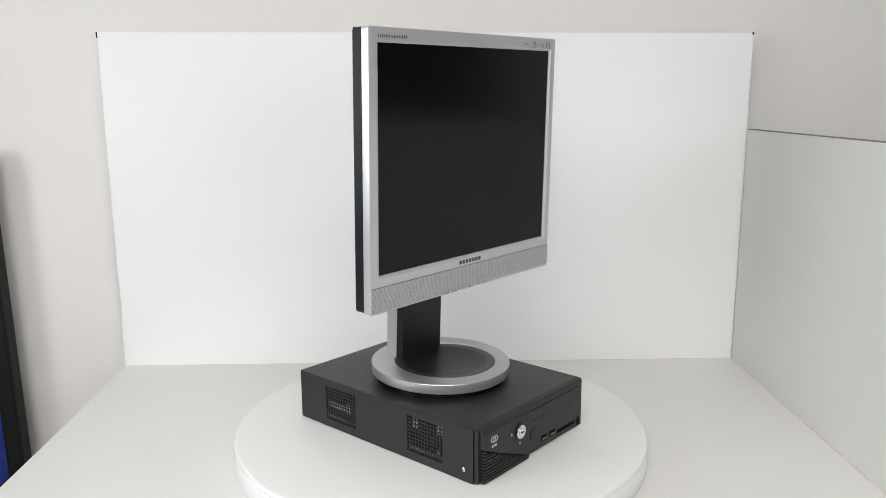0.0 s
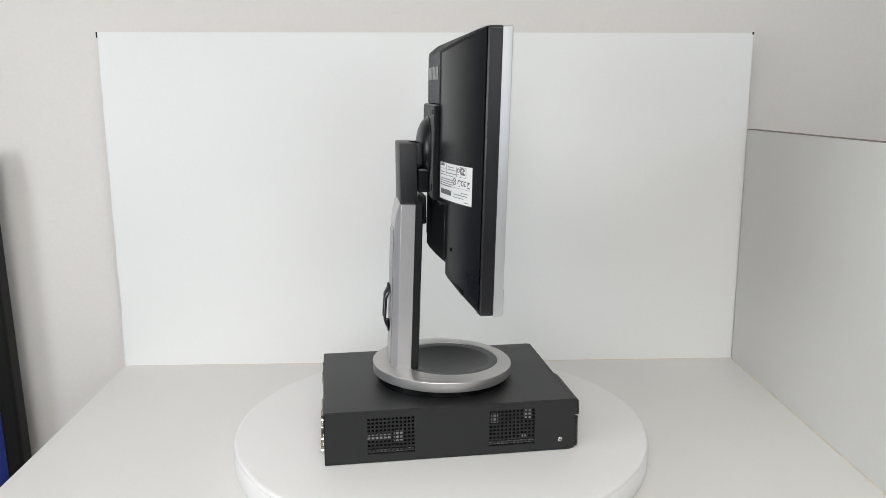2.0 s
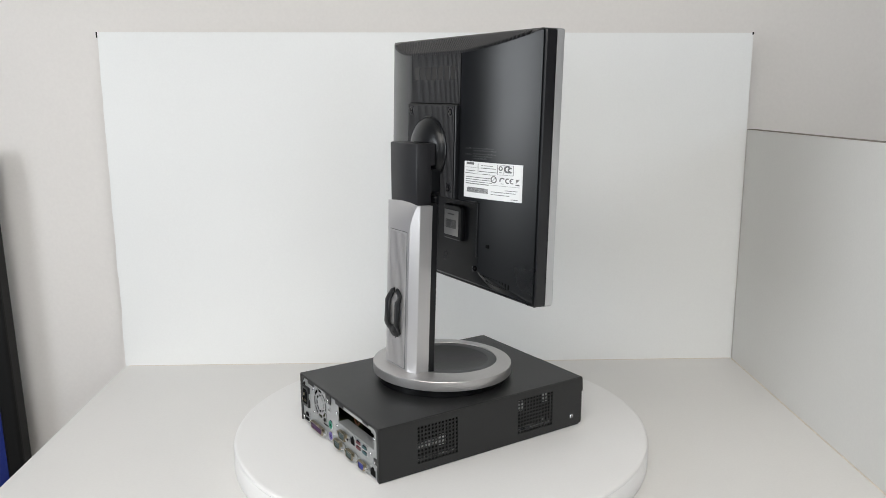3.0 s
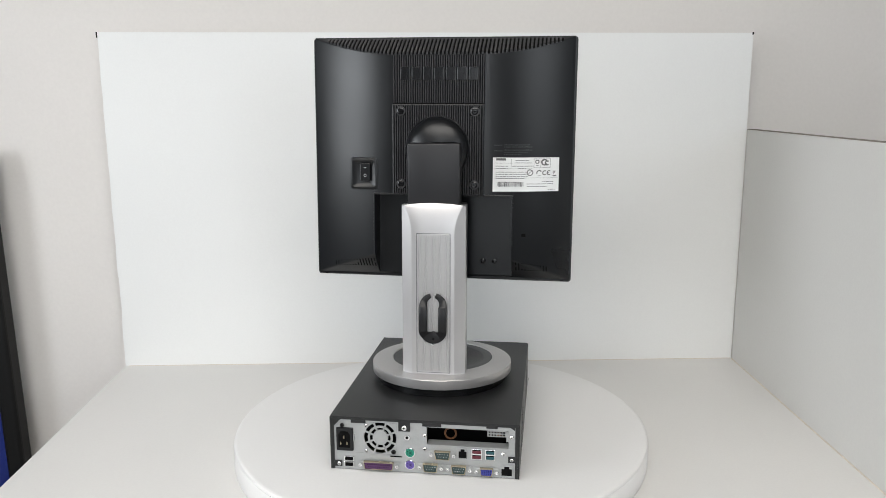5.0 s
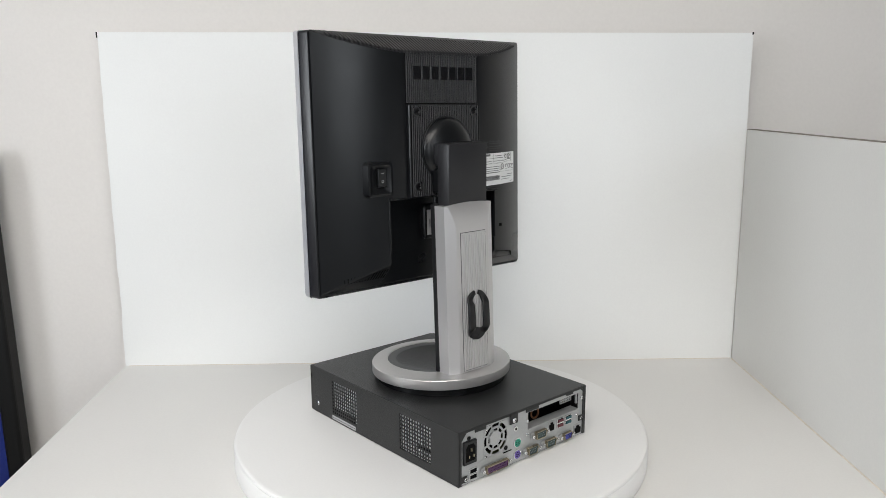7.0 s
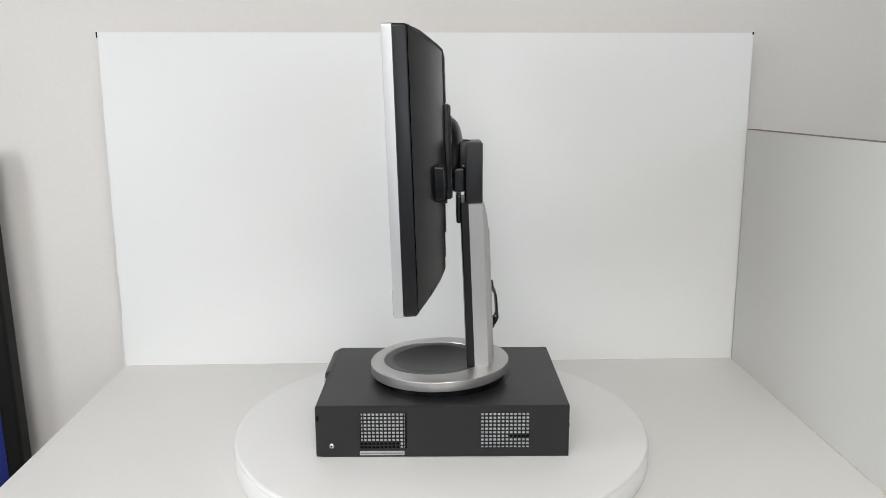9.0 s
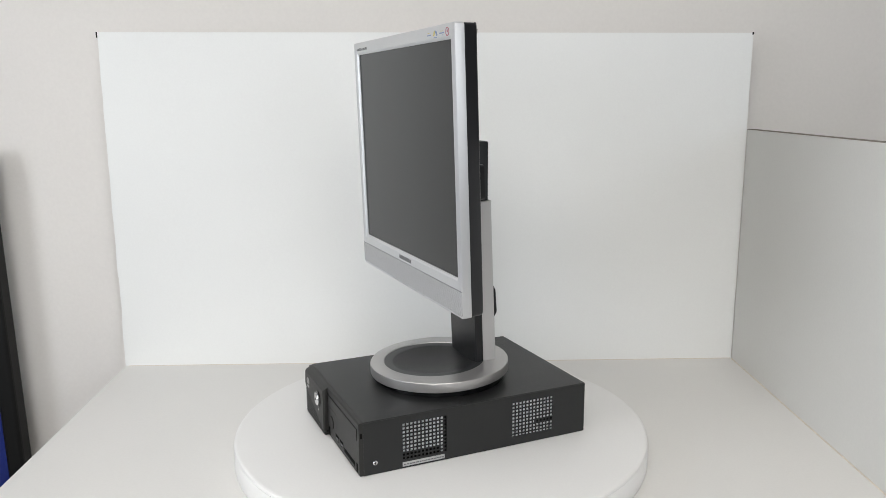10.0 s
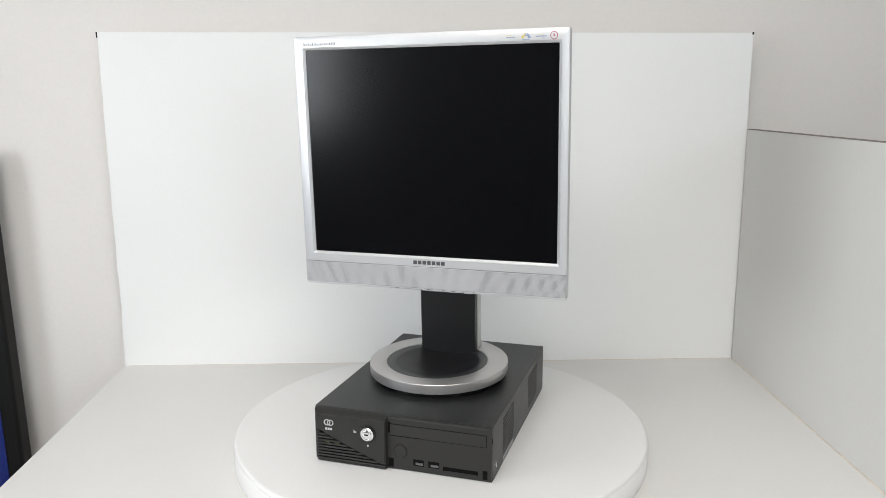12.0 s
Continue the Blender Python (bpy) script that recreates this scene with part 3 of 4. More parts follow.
    # slot interior
    part("slot_shadow_box", box(0.0, 0.112, yb + 0.040, yb + 0.042, 0.012, 0.064), SLOT_BLACK, back)
    part("slot_lip", box(0.0058, 0.1066, yb - 0.0014, yb + 0.014, 0.0392, 0.0404), STEEL, back, "steel shelf inside the card slot")
    us = sorted([0.0800, 0.1040] + [0.0815 + 0.0036 * k + d for k in range(6) for d in (0, 0.0022)])
    vs = sorted([0.0500, 0.0620] + [0.0510 + 0.0036 * k + d for k in range(3) for d in (0, 0.0022)])
    hole = lambda u, v: any(0.0815 + 0.0036 * k < u < 0.0837 + 0.0036 * k for k in range(6)) and any(0.0510 + 0.0036 * k < v < 0.0532 + 0.0036 * k for k in range(3))
    part("slot_mesh", perforate(us, vs, hole, lambda u, v: (u, yb + 0.010, v), (0, 0.0008, 0)), STEEL, back, "pale perforated sheet inside the slot")
    part("slot_post", box(0.1040, 0.1066, yb + 0.002, yb + 0.004, 0.0475, 0.0610), STEEL, back)
    bm = bmesh.new()
    rows = []
    for i in range(20):
        a = 2 * math.pi * i / 20
        rows.append([(0.0335 + (0.0070 + 0.0013 * math.cos(b)) * math.cos(a), yb + 0.014 + 0.0013 * math.sin(b), 0.0500 + (0.0070 + 0.0013 * math.cos(b)) * math.sin(a)) for b in [2 * math.pi * k / 8 for k in range(8)]])
    add_loops(bm, rows + [rows[0]], False, False)
    part("coil", bm, COPPER, back, "copper wound ring coil", smooth=True)
    part("small_coil", turned(0.094, 0.050, [(0.0026, yb + .020), (0.0026, yb + .016)], 14), COPPER, back)
    part("cover_lip", box(-0.1150, 0.1180, yb - 0.0014, yb + 0.002, 0.0678, 0.0702, bevel=0.0004), CASE, back, "turned black edge of the cover")
    for x0, x1, z0, z1 in ((-0.1125, -0.1030, 0.0700, 0.0585), (0.1145, 0.1075, 0.0700, 0.0640)):
        bm = bmesh.new()
        add_prism(bm, [(x0, z0 - .0010), (x1, z0 - .0010), (x0, z1)], yb - 0.0012, yb - 0.0003)
        part("corner_gusset", bm, CASE, back)
    # black tabs, rear screws
    for x0, x1, z0, z1 in ((-0.0905, -0.0715, 0.0640, 0.0680), (0.0, 0.0240, 0.0640, 0.0686), (0.0795, 0.0935, 0.0655, 0.0692), (-0.0300, -0.0150, 0.0560, 0.0690)):
        part("cover_tab", box(x0, x1, yb - 0.0020, yb - 0.0006, z0, z1, bevel=0.0005), CASE, back)
    for x0, x1, z0, z1 in ((-0.1160, -0.1125, 0.001, 0.069), (0.1150, 0.1185, 0.001, 0.069), (-0.1125, -0.1030, 0.0045, 0.0125), (0.1065, 0.1150, 0.022, 0.030)):
        part("cover_edge", box(x0, x1, yb - 0.0016, yb - 0.0004, z0, z1, bevel=0.0003), CASE, back)
    for x, z, r, mat in ((-0.1015, 0.0605, 0.0028, BLACK_FRAME), (-0.0225, 0.0605, 0.0032, CHROME), (-0.0365, 0.0275, 0.0030, BLACK_FRAME), (0.0030, 0.0515, 0.0025, CHROME), (0.0030, 0.0338, 0.0025, CHROME),
                         (0.1110, 0.0555, 0.0026, CHROME), (0.1010, 0.0330, 0.0024, CHROME), (-0.0715, 0.0605, 0.0022, CHROME), (-0.0715, 0.0270, 0.0022, CHROME), (-0.1065, 0.0085, 0.0026, CHROME), (0.1110, 0.0260, 0.0022, CHROME)):
        screw_head(back, x, yb - (0.0020 if abs(x) > 0.1 or (x, z) == (-0.0225, 0.0605) else 0.0008), z, r, -1, mat)
    part("power_plate_edge", box(-0.0865, -0.0300, yb - 0.0008, yb - 0.0002, 0.0232, 0.0240), STEEL, back)
    bm = bmesh.new()
    add_box(bm, -0.041, -0.026, yb - 0.0012, yb - 0.0006, 0.0210, 0.0222)
    part("finger_slot", bm, SLOT_BLACK, back)
    # ---- front bezel ----
    fy = 0.1630
    bm = bmesh.new()
    prof = [(YF - 0.002, 0.0012), (fy - 0.0010, 0.0012), (fy, 0.0022), (fy, 0.0686), (fy - 0.0005, 0.0700), (fy - 0.0016, 0.0708), (YF + 0.0008, 0.0711), (YF - 0.002, 0.0712)]
    add_loops(bm, [[(x, y, z) for y, z in prof] for x in (-0.1172, 0.1185)])
    bez = part("front_bezel", bm, BEZEL_BLACK, pc, "charcoal plastic front bezel")
    # drive door and its outline groove
    part("drive_groove", box(-0.1108, 0.0150, fy - 0.001, fy + 0.0002, 0.0458, 0.0618), SLOT_BLACK, bez)
    part("drive_door", box(-0.1102, 0.0144, fy - 0.001, fy + 0.0008, 0.0464, 0.0612, bevel=0.0005), BEZEL_BLACK, bez)
    part("door_line", box(-0.0250, 0.0140, fy + 0.0006, fy + 0.0009, 0.0466, 0.0470), SLOT_BLACK, bez)
    part("button_groove", turned(0.0008, 0.0262, [(0.0090, fy - .001), (0.0090, fy + .0002)], 32), SLOT_BLACK, bez)
    part("power_button", turned(0.0008, 0.0262, [(0.0084, fy - .001), (0.0084, fy + .0008), (0.0078, fy + .0012)], 32), BEZEL_BLACK, bez, "round charcoal push button")
    def socket_hole(name, x0, x1, z0, z1):
        o = part(name, box(x0, x1, fy - 0.0012, fy + 0.0003, z0, z1), SLOT_BLACK, bez)
        return o
    for x0, x1 in ((-0.0302, -0.0162), (-0.0502, -0.0360)):
        o = socket_hole("front_usb_port", x0, x1, 0.0095, 0.0178)
        part("shell", box(x0 + .001, x1 - .0030, fy, fy + 0.0006, 0.0108, 0.0140), LOGO_GREY, o)
        part("tongue", box(x0 + .0016, x1 - .0041, fy + 0.0004, fy + 0.0009, 0.0116, 0.0132), INK, o)
    o = socket_hole("card_slot", -0.1000, -0.0552, 0.0075, 0.0135)
    part("lip", box(-0.0990, -0.0570, fy, fy + 0.0009, 0.0068, 0.0086), BEZEL_BLACK, o)
    for x0, x1, z0, z1 in ((0.0142, 0.0176, 0.0500, 0.0640), (0.0102, 0.0172, 0.0040, 0.0155), (-0.1120, -0.1060, 0.0040, 0.0155)):
        socket_hole("clip_notch", x0, x1, z0, z1)
    part("clip_notch", box(-0.1176, -0.1168, fy - 0.0045, fy - 0.0015, 0.0510, 0.0575), SLOT_BLACK, bez)
    # raised lock panel with its sloping lower edge and louvres
    def edge(x):
        """Height of the curve between the smooth panel and the louvres."""
        s = max(0.0, min(1.0, (0.1135 - x) / 0.0900))
        return 0.0465 - 0.0380 * s ** 0.92
    poly = [(0.0185, 0.0675), (0.1148, 0.0675), (0.1152, 0.0468)] + [(x, edge(x)) for x in (0.112 - 0.0042 * i for i in range(23))] + [(0.0185, 0.0080)]
    bm = bmesh.new()
    top = lambda z, h: h if z > 0.06 else z
    add_loops(bm, [[(x, fy - 0.004, top(z, 0.0712)) for x, z in poly], [(x, fy - 0.001, top(z, 0.0705)) for x, z in poly], [(x, fy + 0.0060 - (0.0022 if z > 0.06 else 0), top(z, 0.0684)) for x, z in poly],
                   [(x + (0.0015 if x < 0.03 else -0.0015 if x > 0.11 else 0), fy + 0.0074 - (0.0006 if z > 0.06 else 0), top(z, 0.0655) + (0 if z > 0.05 else 0.0004)) for x, z in poly]])
    lock = part("lock_panel", bm, BEZEL_BLACK, bez, "raised charcoal panel with a key lock", smooth=True)
    for k in range(11):
        z = 0.0040 + 0.0041 * k
        xr = 0.1135
        xl = 0.0185
        if z + 0.0024 > 0.0082:
            xs = [x for x in (0.0185 + 0.001 * i for i in range(95)) if edge(x) > z + 0.0026]
            if not xs:
                continue
            xl = min(xs)
        part("louvre", box(xl, xr, fy - 0.001, fy + 0.0066, z, z + 0.0024, bevel=0.0006, seg=1), BEZEL_BLACK, lock)
    part("louvre_well", box(0.0187, 0.1130, fy - 0.001, fy + 0.0030, 0.0025, 0.0440), SLOT_BLACK, lock)
    part("base_lip", box(0.0185, 0.1135, fy - 0.001, fy + 0.0058, 0.0014, 0.0034, bevel=0.0006), BEZEL_BLACK, lock)
    for x in (0.083, 0.096):
        part("indicator", box(x, x + 0.006, fy + 0.003, fy + 0.0052, 0.0265, 0.0280), OLIVE, lock)
    ly = fy + 0.0074
    part("lock_collar", turned(0.0423, 0.0470, [(0.0112, ly - .001), (0.0112, ly + .0008), (0.0098, ly + .0010), (0.0096, ly)], 36), PLASTIC_GLOSS, lock, "black ring round the lock", smooth=True)
    cyl = part("key_lock", turned(0.0423, 0.0470, [(0.0090, ly - .001), (0.0090, ly + .0022), (0.0082, ly + .0030), (0.0066, ly + .0030), (0.0062, ly + .0024)], 36), CHROME, lock, "chrome key lock", smooth=True)
    part("lock_core", turned(0.0423, 0.0470, [(0.0056, ly + .002), (0.0056, ly + .0034), (0.005, ly + .0037)], 30), CHROME, cyl, smooth=True)
    part("keyway", box(0.0395, 0.0450, ly + .0035, ly + .0039, 0.0461, 0.0479), SLOT_BLACK, cyl)
    # plain emblem: two linked rings and a bar
    bm = bmesh.new()
    for dx, r in ((0.0022, 0.0045), (-0.0022, 0.0045)):
        add_loops(bm, [[(0.0957 + dx + q * math.cos(2 * math.pi * i / 28), y, 0.0556 + q * 0.92 * math.sin(2 * math.pi * i / 28)) for i in range(28)] for q, y in ((r, ly - .0001), (r, ly + .0003), (r - .0013, ly + .0003), (r - .0013, ly - .0001))], False, False)
    for k in range(3):
        add_box(bm, 0.0912 + 0.0034 * k, 0.0938 + 0.0034 * k, ly - .0001, ly + .0003, 0.0455, 0.0486)
    part("emblem", bm, PRINT_PALE, lock, "pale ring emblem over small bars")
    for x0, x1, z0, z1 in ((0.0600, 0.0612, 0.0465, 0.0500), (0.0575, 0.0598, 0.0465, 0.0482), (0.0410, 0.0430, 0.0298, 0.0325)):
        part("lock_mark", box(x0, x1, ly - .0001, ly + .0002, z0, z1), PRINT_PALE, lock)
    return pc


# ---- the monitor ----
MZ = 0.0718                                                    # underside of its foot, on the computer
HEAD = Matrix.Translation((-0.0010, 0.0563, 0.375 - MZ)) @ Matrix.Rotation(radians(-0.74), 4, "Z") @ Matrix.Rotation(radians(-1.55), 4, "X") @ Matrix.Rotation(radians(0.36), 4, "Y")
LEAN = Matrix.Translation((0, -0.0735, 0.094 - MZ)) @ Matrix.Rotation(radians(-2.3), 4, "X")


def rear_y(x, z):
    """Depth of the bulged rear cover behind the front plane."""
    d = max(0.0, abs(x) - 0.0625)
    y = -0.065 + (0.09 * d * d / 0.012 if d < 0.006 else 0.09 * (d - 0.003)) + 1.85 * d * d
    y = max(y, -0.028 - 1.45 * (0.1675 - z))
    q = max(0.0, min(1.0, (z + 0.163) / 0.047))
    y = max(y, -0.030 - 0.035 * math.sin(q * math.pi / 2))
    if -0.0895 < x < 0.1005 and z < -0.0445:
        y = max(y, -0.0330)
    return min(y, -0.0282)


def edge_rise(x):
    return rear_y(x, 0.0) + 0.065


def on_rear(bm, x0, x1, z0, z1, lift, thick=0.0004, n=1):
    """A thin patch that follows the rear cover."""
    front, rear = [], []
    for i in range(n + 1):
        x = x0 + (x1 - x0) * i / n
        y = rear_y(x, (z0 + z1) / 2) - lift
        rear.append((x, y))
    loops = [[(x, y, z0) for x, y in rear] + [(x, y + thick, z0) for x, y in rear[::-1]], [(x, y, z1) for x, y in rear] + [(x, y + thick, z1) for x, y in rear[::-1]]]
    add_loops(bm, loops)


def make_monitor():
    mon = tagged(new("monitor"), "silver and black flat monitor on a round-footed column stand", "monitor")

    def hp(name, bm, mat, parent=None, label="", smooth=False):
        return part(name, moved(bm, shift[0] @ HEAD), mat, parent or mon, label, smooth)
    shift = [Matrix.Identity(4)]
    XA, XB, T, B = -0.1843, 0.1842, 0.1679, -0.1682
    ox0, ox1, oz0, oz1 = -0.1707, 0.1679, -0.1210, 0.1502
    bm = bmesh.new()
    add_loops(bm, [round_rect(XA, XB, B, T, 0.0035, -0.0118), round_rect(XA, XB, B, T, 0.0035, -0.0016), round_rect(XA + .0004, XB - .0004, B + .0004, T - .0004, 0.0032, -0.0005),
                   round_rect(XA + .0014, XB - .0014, B + .0014, T - .0014, 0.003, 0), round_rect(ox0 - .0034, ox1 + .0034, oz0 - .0034, oz1 + .0034, 0.001, 0),
                   round_rect(ox0 - .0030, ox1 + .0030, oz0 - .0030, oz1 + .0030, 0.001, -0.0004), round_rect(ox0 - .0004, ox1 + .0004, oz0 - .0004, oz1 + .0004, 0.0006, -0.0022),
                   round_rect(ox0, ox1, oz0, oz1, 0.0005, -0.0045)], False, False)
    bez = hp("front_bezel", bm, SILVER, None, "silver painted front frame", smooth=True)
    hp("screen", box(ox0 - .003, ox1 + .003, -0.0070, -0.0032, oz0 - .003, oz1 + .003), PANEL, None, "matt black switched-off screen")
    bm = bmesh.new()
    add_loops(bm, [round_rect(XA + .0006, XB - .0006, -0.1650, -0.1356, 0.0012, -0.0012), round_rect(XA + .0006, XB - .0006, -0.1650, -0.1356, 0.0012, 0.0003), round_rect(XA + .0012, XB - .0012, -0.1645, -0.1361, 0.0010, 0.0006)])
    hp("speaker_grille", bm, GRILLE, bez, "perforated silver speaker strip")
    hp("grille_seam", box(XA + .0006, XB - .0006, -0.0006, 0.0003, -0.1354, -0.1349), LOGO_GREY, bez)
    # front lettering as plain bars
    bm = bmesh.new()
    for k in range(7):
        x = 0.0225 - k * 0.00655
        add_box(bm, x - 0.0050, x, 0, 0.0004, -0.1318, -0.1268)
    hp("brand_bars", bm, LOGO_GREY, bez, "row of dark grey bars")
    bm = bmesh.new()
    x = 0.1690
    for w in (0.0022, 0.0020, 0.0022, 0.0020, 0.0034, 0.0022, 0.0018, 0.0016, 0.0022, 0.0016, 0.0012, 0.0022, 0.0014, 0.0022, 0.0022, 0.0024):
        add_box(bm, x - w * 0.62, x, 0, 0.0003, 0.1560, 0.1586 + (0.0009 if w > 0.0021 else 0))
        x -= w + 0.0009
    hp("title_bars", bm, LOGO_GREY, bez)
    bm = bmesh.new()
    for x in (-0.1065, -0.1088, -0.1110, -0.1134, -0.1156):
        add_box(bm, x - 0.0017, x, 0, 0.0003, 0.1574, 0.1586)
    for x in (-0.1425, -0.1446, -0.1468, -0.1492, -0.1516, -0.1538):
        add_box(bm, x - 0.0017, x, 0, 0.0003, 0.1577, 0.1589)
    for x in (-0.1260, -0.1284, -0.1312, -0.1336):
        add_box(bm, x - 0.0019, x, 0, 0.0003, 0.1543, 0.1551)
    add_box(bm, -0.1530, -0.1504, 0, 0.0003, 0.1556, 0.1564)
    hp("badge_bars", bm, INK_BLUE, bez)
    bm, bm2 = bmesh.new(), bmesh.new()
    for k in range(9):
        m = Matrix.Translation((-0.1305, 0, 0.1562)) @ Matrix.Rotation(radians(80 - 20 * k), 4, "Y")
        add_box(bm if k > 3 else bm2, -0.0006, 0.0006, 0, 0.0003, 0.0030, 0.0062, m=m)
    for x in (-0.1095, -0.1485):
        add_box(bm2, x - 0.0040, x + 0.0025, 0, 0.0003, 0.1602, 0.1607)
    hp("badge_fan", bm, INK_BLUE, bez)
    hp("badge_fan", bm2, INK_YELLOW, bez)
    bm = bmesh.new()
    n = 28
    add_loops(bm, [[(-0.1648 + r * math.cos(2 * math.pi * i / n), y, 0.1588 + r * 1.05 * math.sin(2 * math.pi * i / n)) for i in range(n)] for r, y in ((0.0046, 0), (0.0046, 0.0003), (0.0038, 0.0003), (0.0038, 0))], False, False)
    add_box(bm, -0.1656, -0.1640, 0, 0.0003, 0.1578, 0.1608)
    hp("badge_ring", bm, INK_RED, bez, "small red ring mark")
    bm = bmesh.new()
    for x, w in ((0.056, 0.002), (0.050, 0.006), (0.036, 0.004), (0.030, 0.002), (0.014, 0.003), (0.004, 0.009), (-0.018, 0.003), (-0.030, 0.006), (-0.046, 0.002), (-0.060, 0.003)):
        add_box(bm, x - w, x, 0, 0.0003, -0.1667, -0.1658)
    hp("button_marks", bm, LOGO_GREY, bez)
    bm = bmesh.new()
    for k in range(5):
        add_box(bm, 0.050 - 0.024 * k - 0.012, 0.050 - 0.024 * k, -0.009, -0.004, B - 0.0012, B + 0.001, bevel=0.0004)
    hp("button_row", bm, SILVER, bez)
    # black band and rear cover
    bm = bmesh.new()
    add_loops(bm, [round_rect(XA + .0012, XB - .0012, B + .0012, T - .0012, 0.004, -0.0112), round_rect(XA + .0012, XB - .0012, B + .0012, T - .0012, 0.004, -0.0126), round_rect(XA + .0006, XB - .0002, B + .0006, T - .0004, 0.004, -0.0130),
                   round_rect(XA + .0026, XB - .0002, B + .0006, T - .0006, 0.004, -0.0262), round_rect(XA + .0036, XB - .0014, B + .0018, T - .0016, 0.004, -0.0280)], False, False)
    hp("rear_band", bm, BAND_BLACK, None, "black plastic edge band", smooth=True)
    bm = bmesh.new()
    add_loops(bm, [round_rect(XA + .0030, XB - .0008, B + .0012, T - .0012, 0.004, -0.0268), round_rect(XA + .0038, XB - .0016, B + .0020, T - .0018, 0.004, -0.0283)])
    hp("rear_rim", bm, PLASTIC, None, "flat black rim round the rear cover")
    shift[0] = Matrix.Translation((0.0013, 0, 0))
    xs = sorted({round(-0.1795 + 0.359 * i / 144, 5) for i in range(145)} | {-0.0899, -0.0891, 0.1001, 0.1009, -0.062, 0.062})
    zs = sorted({round(0.138 + 0.0295 * i / 40, 5) for i in range(41)} | {round(-0.1645 + 0.0555 * i / 38, 5) for i in range(39)} | {round(-0.105 + 0.24 * i / 44, 5) for i in range(45)} | {-0.0449, -0.0441})
    bm = bmesh.new()
    g = [[bm.verts.new((x, rear_y(x, z), z)) for z in zs] for x in xs]
    for i in range(len(xs) - 1):
        for j in range(len(zs) - 1):
            bm.faces.new((g[i][j], g[i + 1][j], g[i + 1][j + 1], g[i][j + 1]))
    hp("rear_cover", bm, PLASTIC, None, "bulged black plastic rear cover", smooth=True)
    cover = mon.children[-1]
    # deep cooling fins along the top, their blunt ends facing the rear
    bm = bmesh.new()
    x = -0.160
    while x < 0.162:
        zi = max(0.1675 - (0.037 - edge_rise(x)) / 1.45, 0.140)
        if 0.1640 - zi > 0.0030:
            a, b = zi - 0.0004, 0.1655
            ya, yb = -0.028 - 1.45 * (0.1675 - zi), -0.028 - 1.45 * (0.1675 - b)
            cap = min(0.0036, 0.45 * (b - a))
            prof = [(yb + .001, b), (yb - .0012, b), (ya - .0004, a + cap), (ya - .0012, a + cap * 0.7), (ya - .0010, a), (ya + .002, a)]
            add_loops(bm, [[(x, y, z) for y, z in prof], [(x + .0027, y, z) for y, z in prof]])
        x += 0.0053
    # Black strips between the fins put the slots' shade into colour.
    slots = bmesh.new()
    x = -0.160
    while x < 0.160:
        a, b = max(0.1675 - (0.037 - edge_rise(x)) / 1.45, 0.140) + 0.0006, 0.1640
        if b - a > 0.002:
            ya, yb = -0.028 - 1.45 * (0.1675 - a), -0.028 - 1.45 * (0.1675 - b)
            add_loops(slots, [[(x + .0027, ya - .0004, a), (x + .0053, ya - .0004, a), (x + .0053, ya + .001, a), (x + .0027, ya + .001, a)], [(x + .0027, yb - .0004, b), (x + .0053, yb - .0004, b), (x + .0053, yb + .001, b), (x + .0027, yb + .001, b)]])
        x += 0.0053
    tagged(hp("slot_backing", slots, SLOT_BLACK, cover), "black strips for the shade between the cooling ribs", kind="stuff")
    tagged(hp("cooling_grating", bm, LIT_PLASTIC, cover), "row of fine black cooling ribs", kind="stuff")
    bm = bmesh.new()
    for x0, x1 in ((-0.152, -0.092), (0.106, 0.152)):
        x = x0
        while x < x1:
            f = (x - x0) / (x1 - x0)
            f = f if x0 < 0 else 1 - f
            z1 = -0.1450 + 0.0085 * f ** 0.7
            ya, yb = rear_y(x, -0.1500) - 0.0005, rear_y(x, z1) - 0.0005
            add_loops(bm, [[(x, ya, -0.1500), (x + 0.0018, ya, -0.1500), (x + 0.0018, ya + .002, -0.1500), (x, ya + .002, -0.1500)], [(x, yb, z1), (x + 0.0018, yb, z1), (x + 0.0018, yb + .002, z1), (x, yb + .002, z1)]])
            x += 0.0042
    tagged(hp("corner_grating", bm, SLOT_BLACK, cover), "fine slots in the lower corners", kind="stuff")
    # ribbed middle strip with raised letter blocks
    bm = bmesh.new()
    for k in range(40):
        x = -0.0605 + 0.0031 * k
        add_column(bm, [(x - 0.0011, -0.0645), (x - 0.0009, -0.0664), (x - 0.0004, -0.0669), (x + 0.0004, -0.0669), (x + 0.0009, -0.0664), (x + 0.0011, -0.0645)], 0.0785, 0.1410)
    tagged(hp("ribbing", bm, LIT_PLASTIC, cover), "fine upright ribs", kind="stuff")
    # A black sheet behind the ribs paints the shade of their gaps.
    hp("strip_backing", box(-0.0622, 0.0622, -0.0653, -0.0640, 0.0784, 0.1412), SLOT_BLACK, cover)
    hp("strip_edge", box(-0.0625, 0.0625, -0.0655, -0.0640, 0.0770, 0.0782), SLOT_BLACK, cover)
    for k in range(7):
        x = -0.0510 + 0.0153 * k
        hp("letter_block", box(x, x + 0.0125, -0.0674, -0.0650, 0.1085, 0.1255, bevel=0.0004), PLASTIC_GLOSS, cover, "glossy black raised block")
    # rating label with bars for its print
    bm = bmesh.new()
    on_rear(bm, 0.0742, 0.1620, -0.0390, 0.0068, 0.0005, 0.0004, 10)
    lab = hp("rating_label", bm, LABEL, cover, "white rating label with small print")
    bm = bmesh.new()
    rnd = random.Random(11)
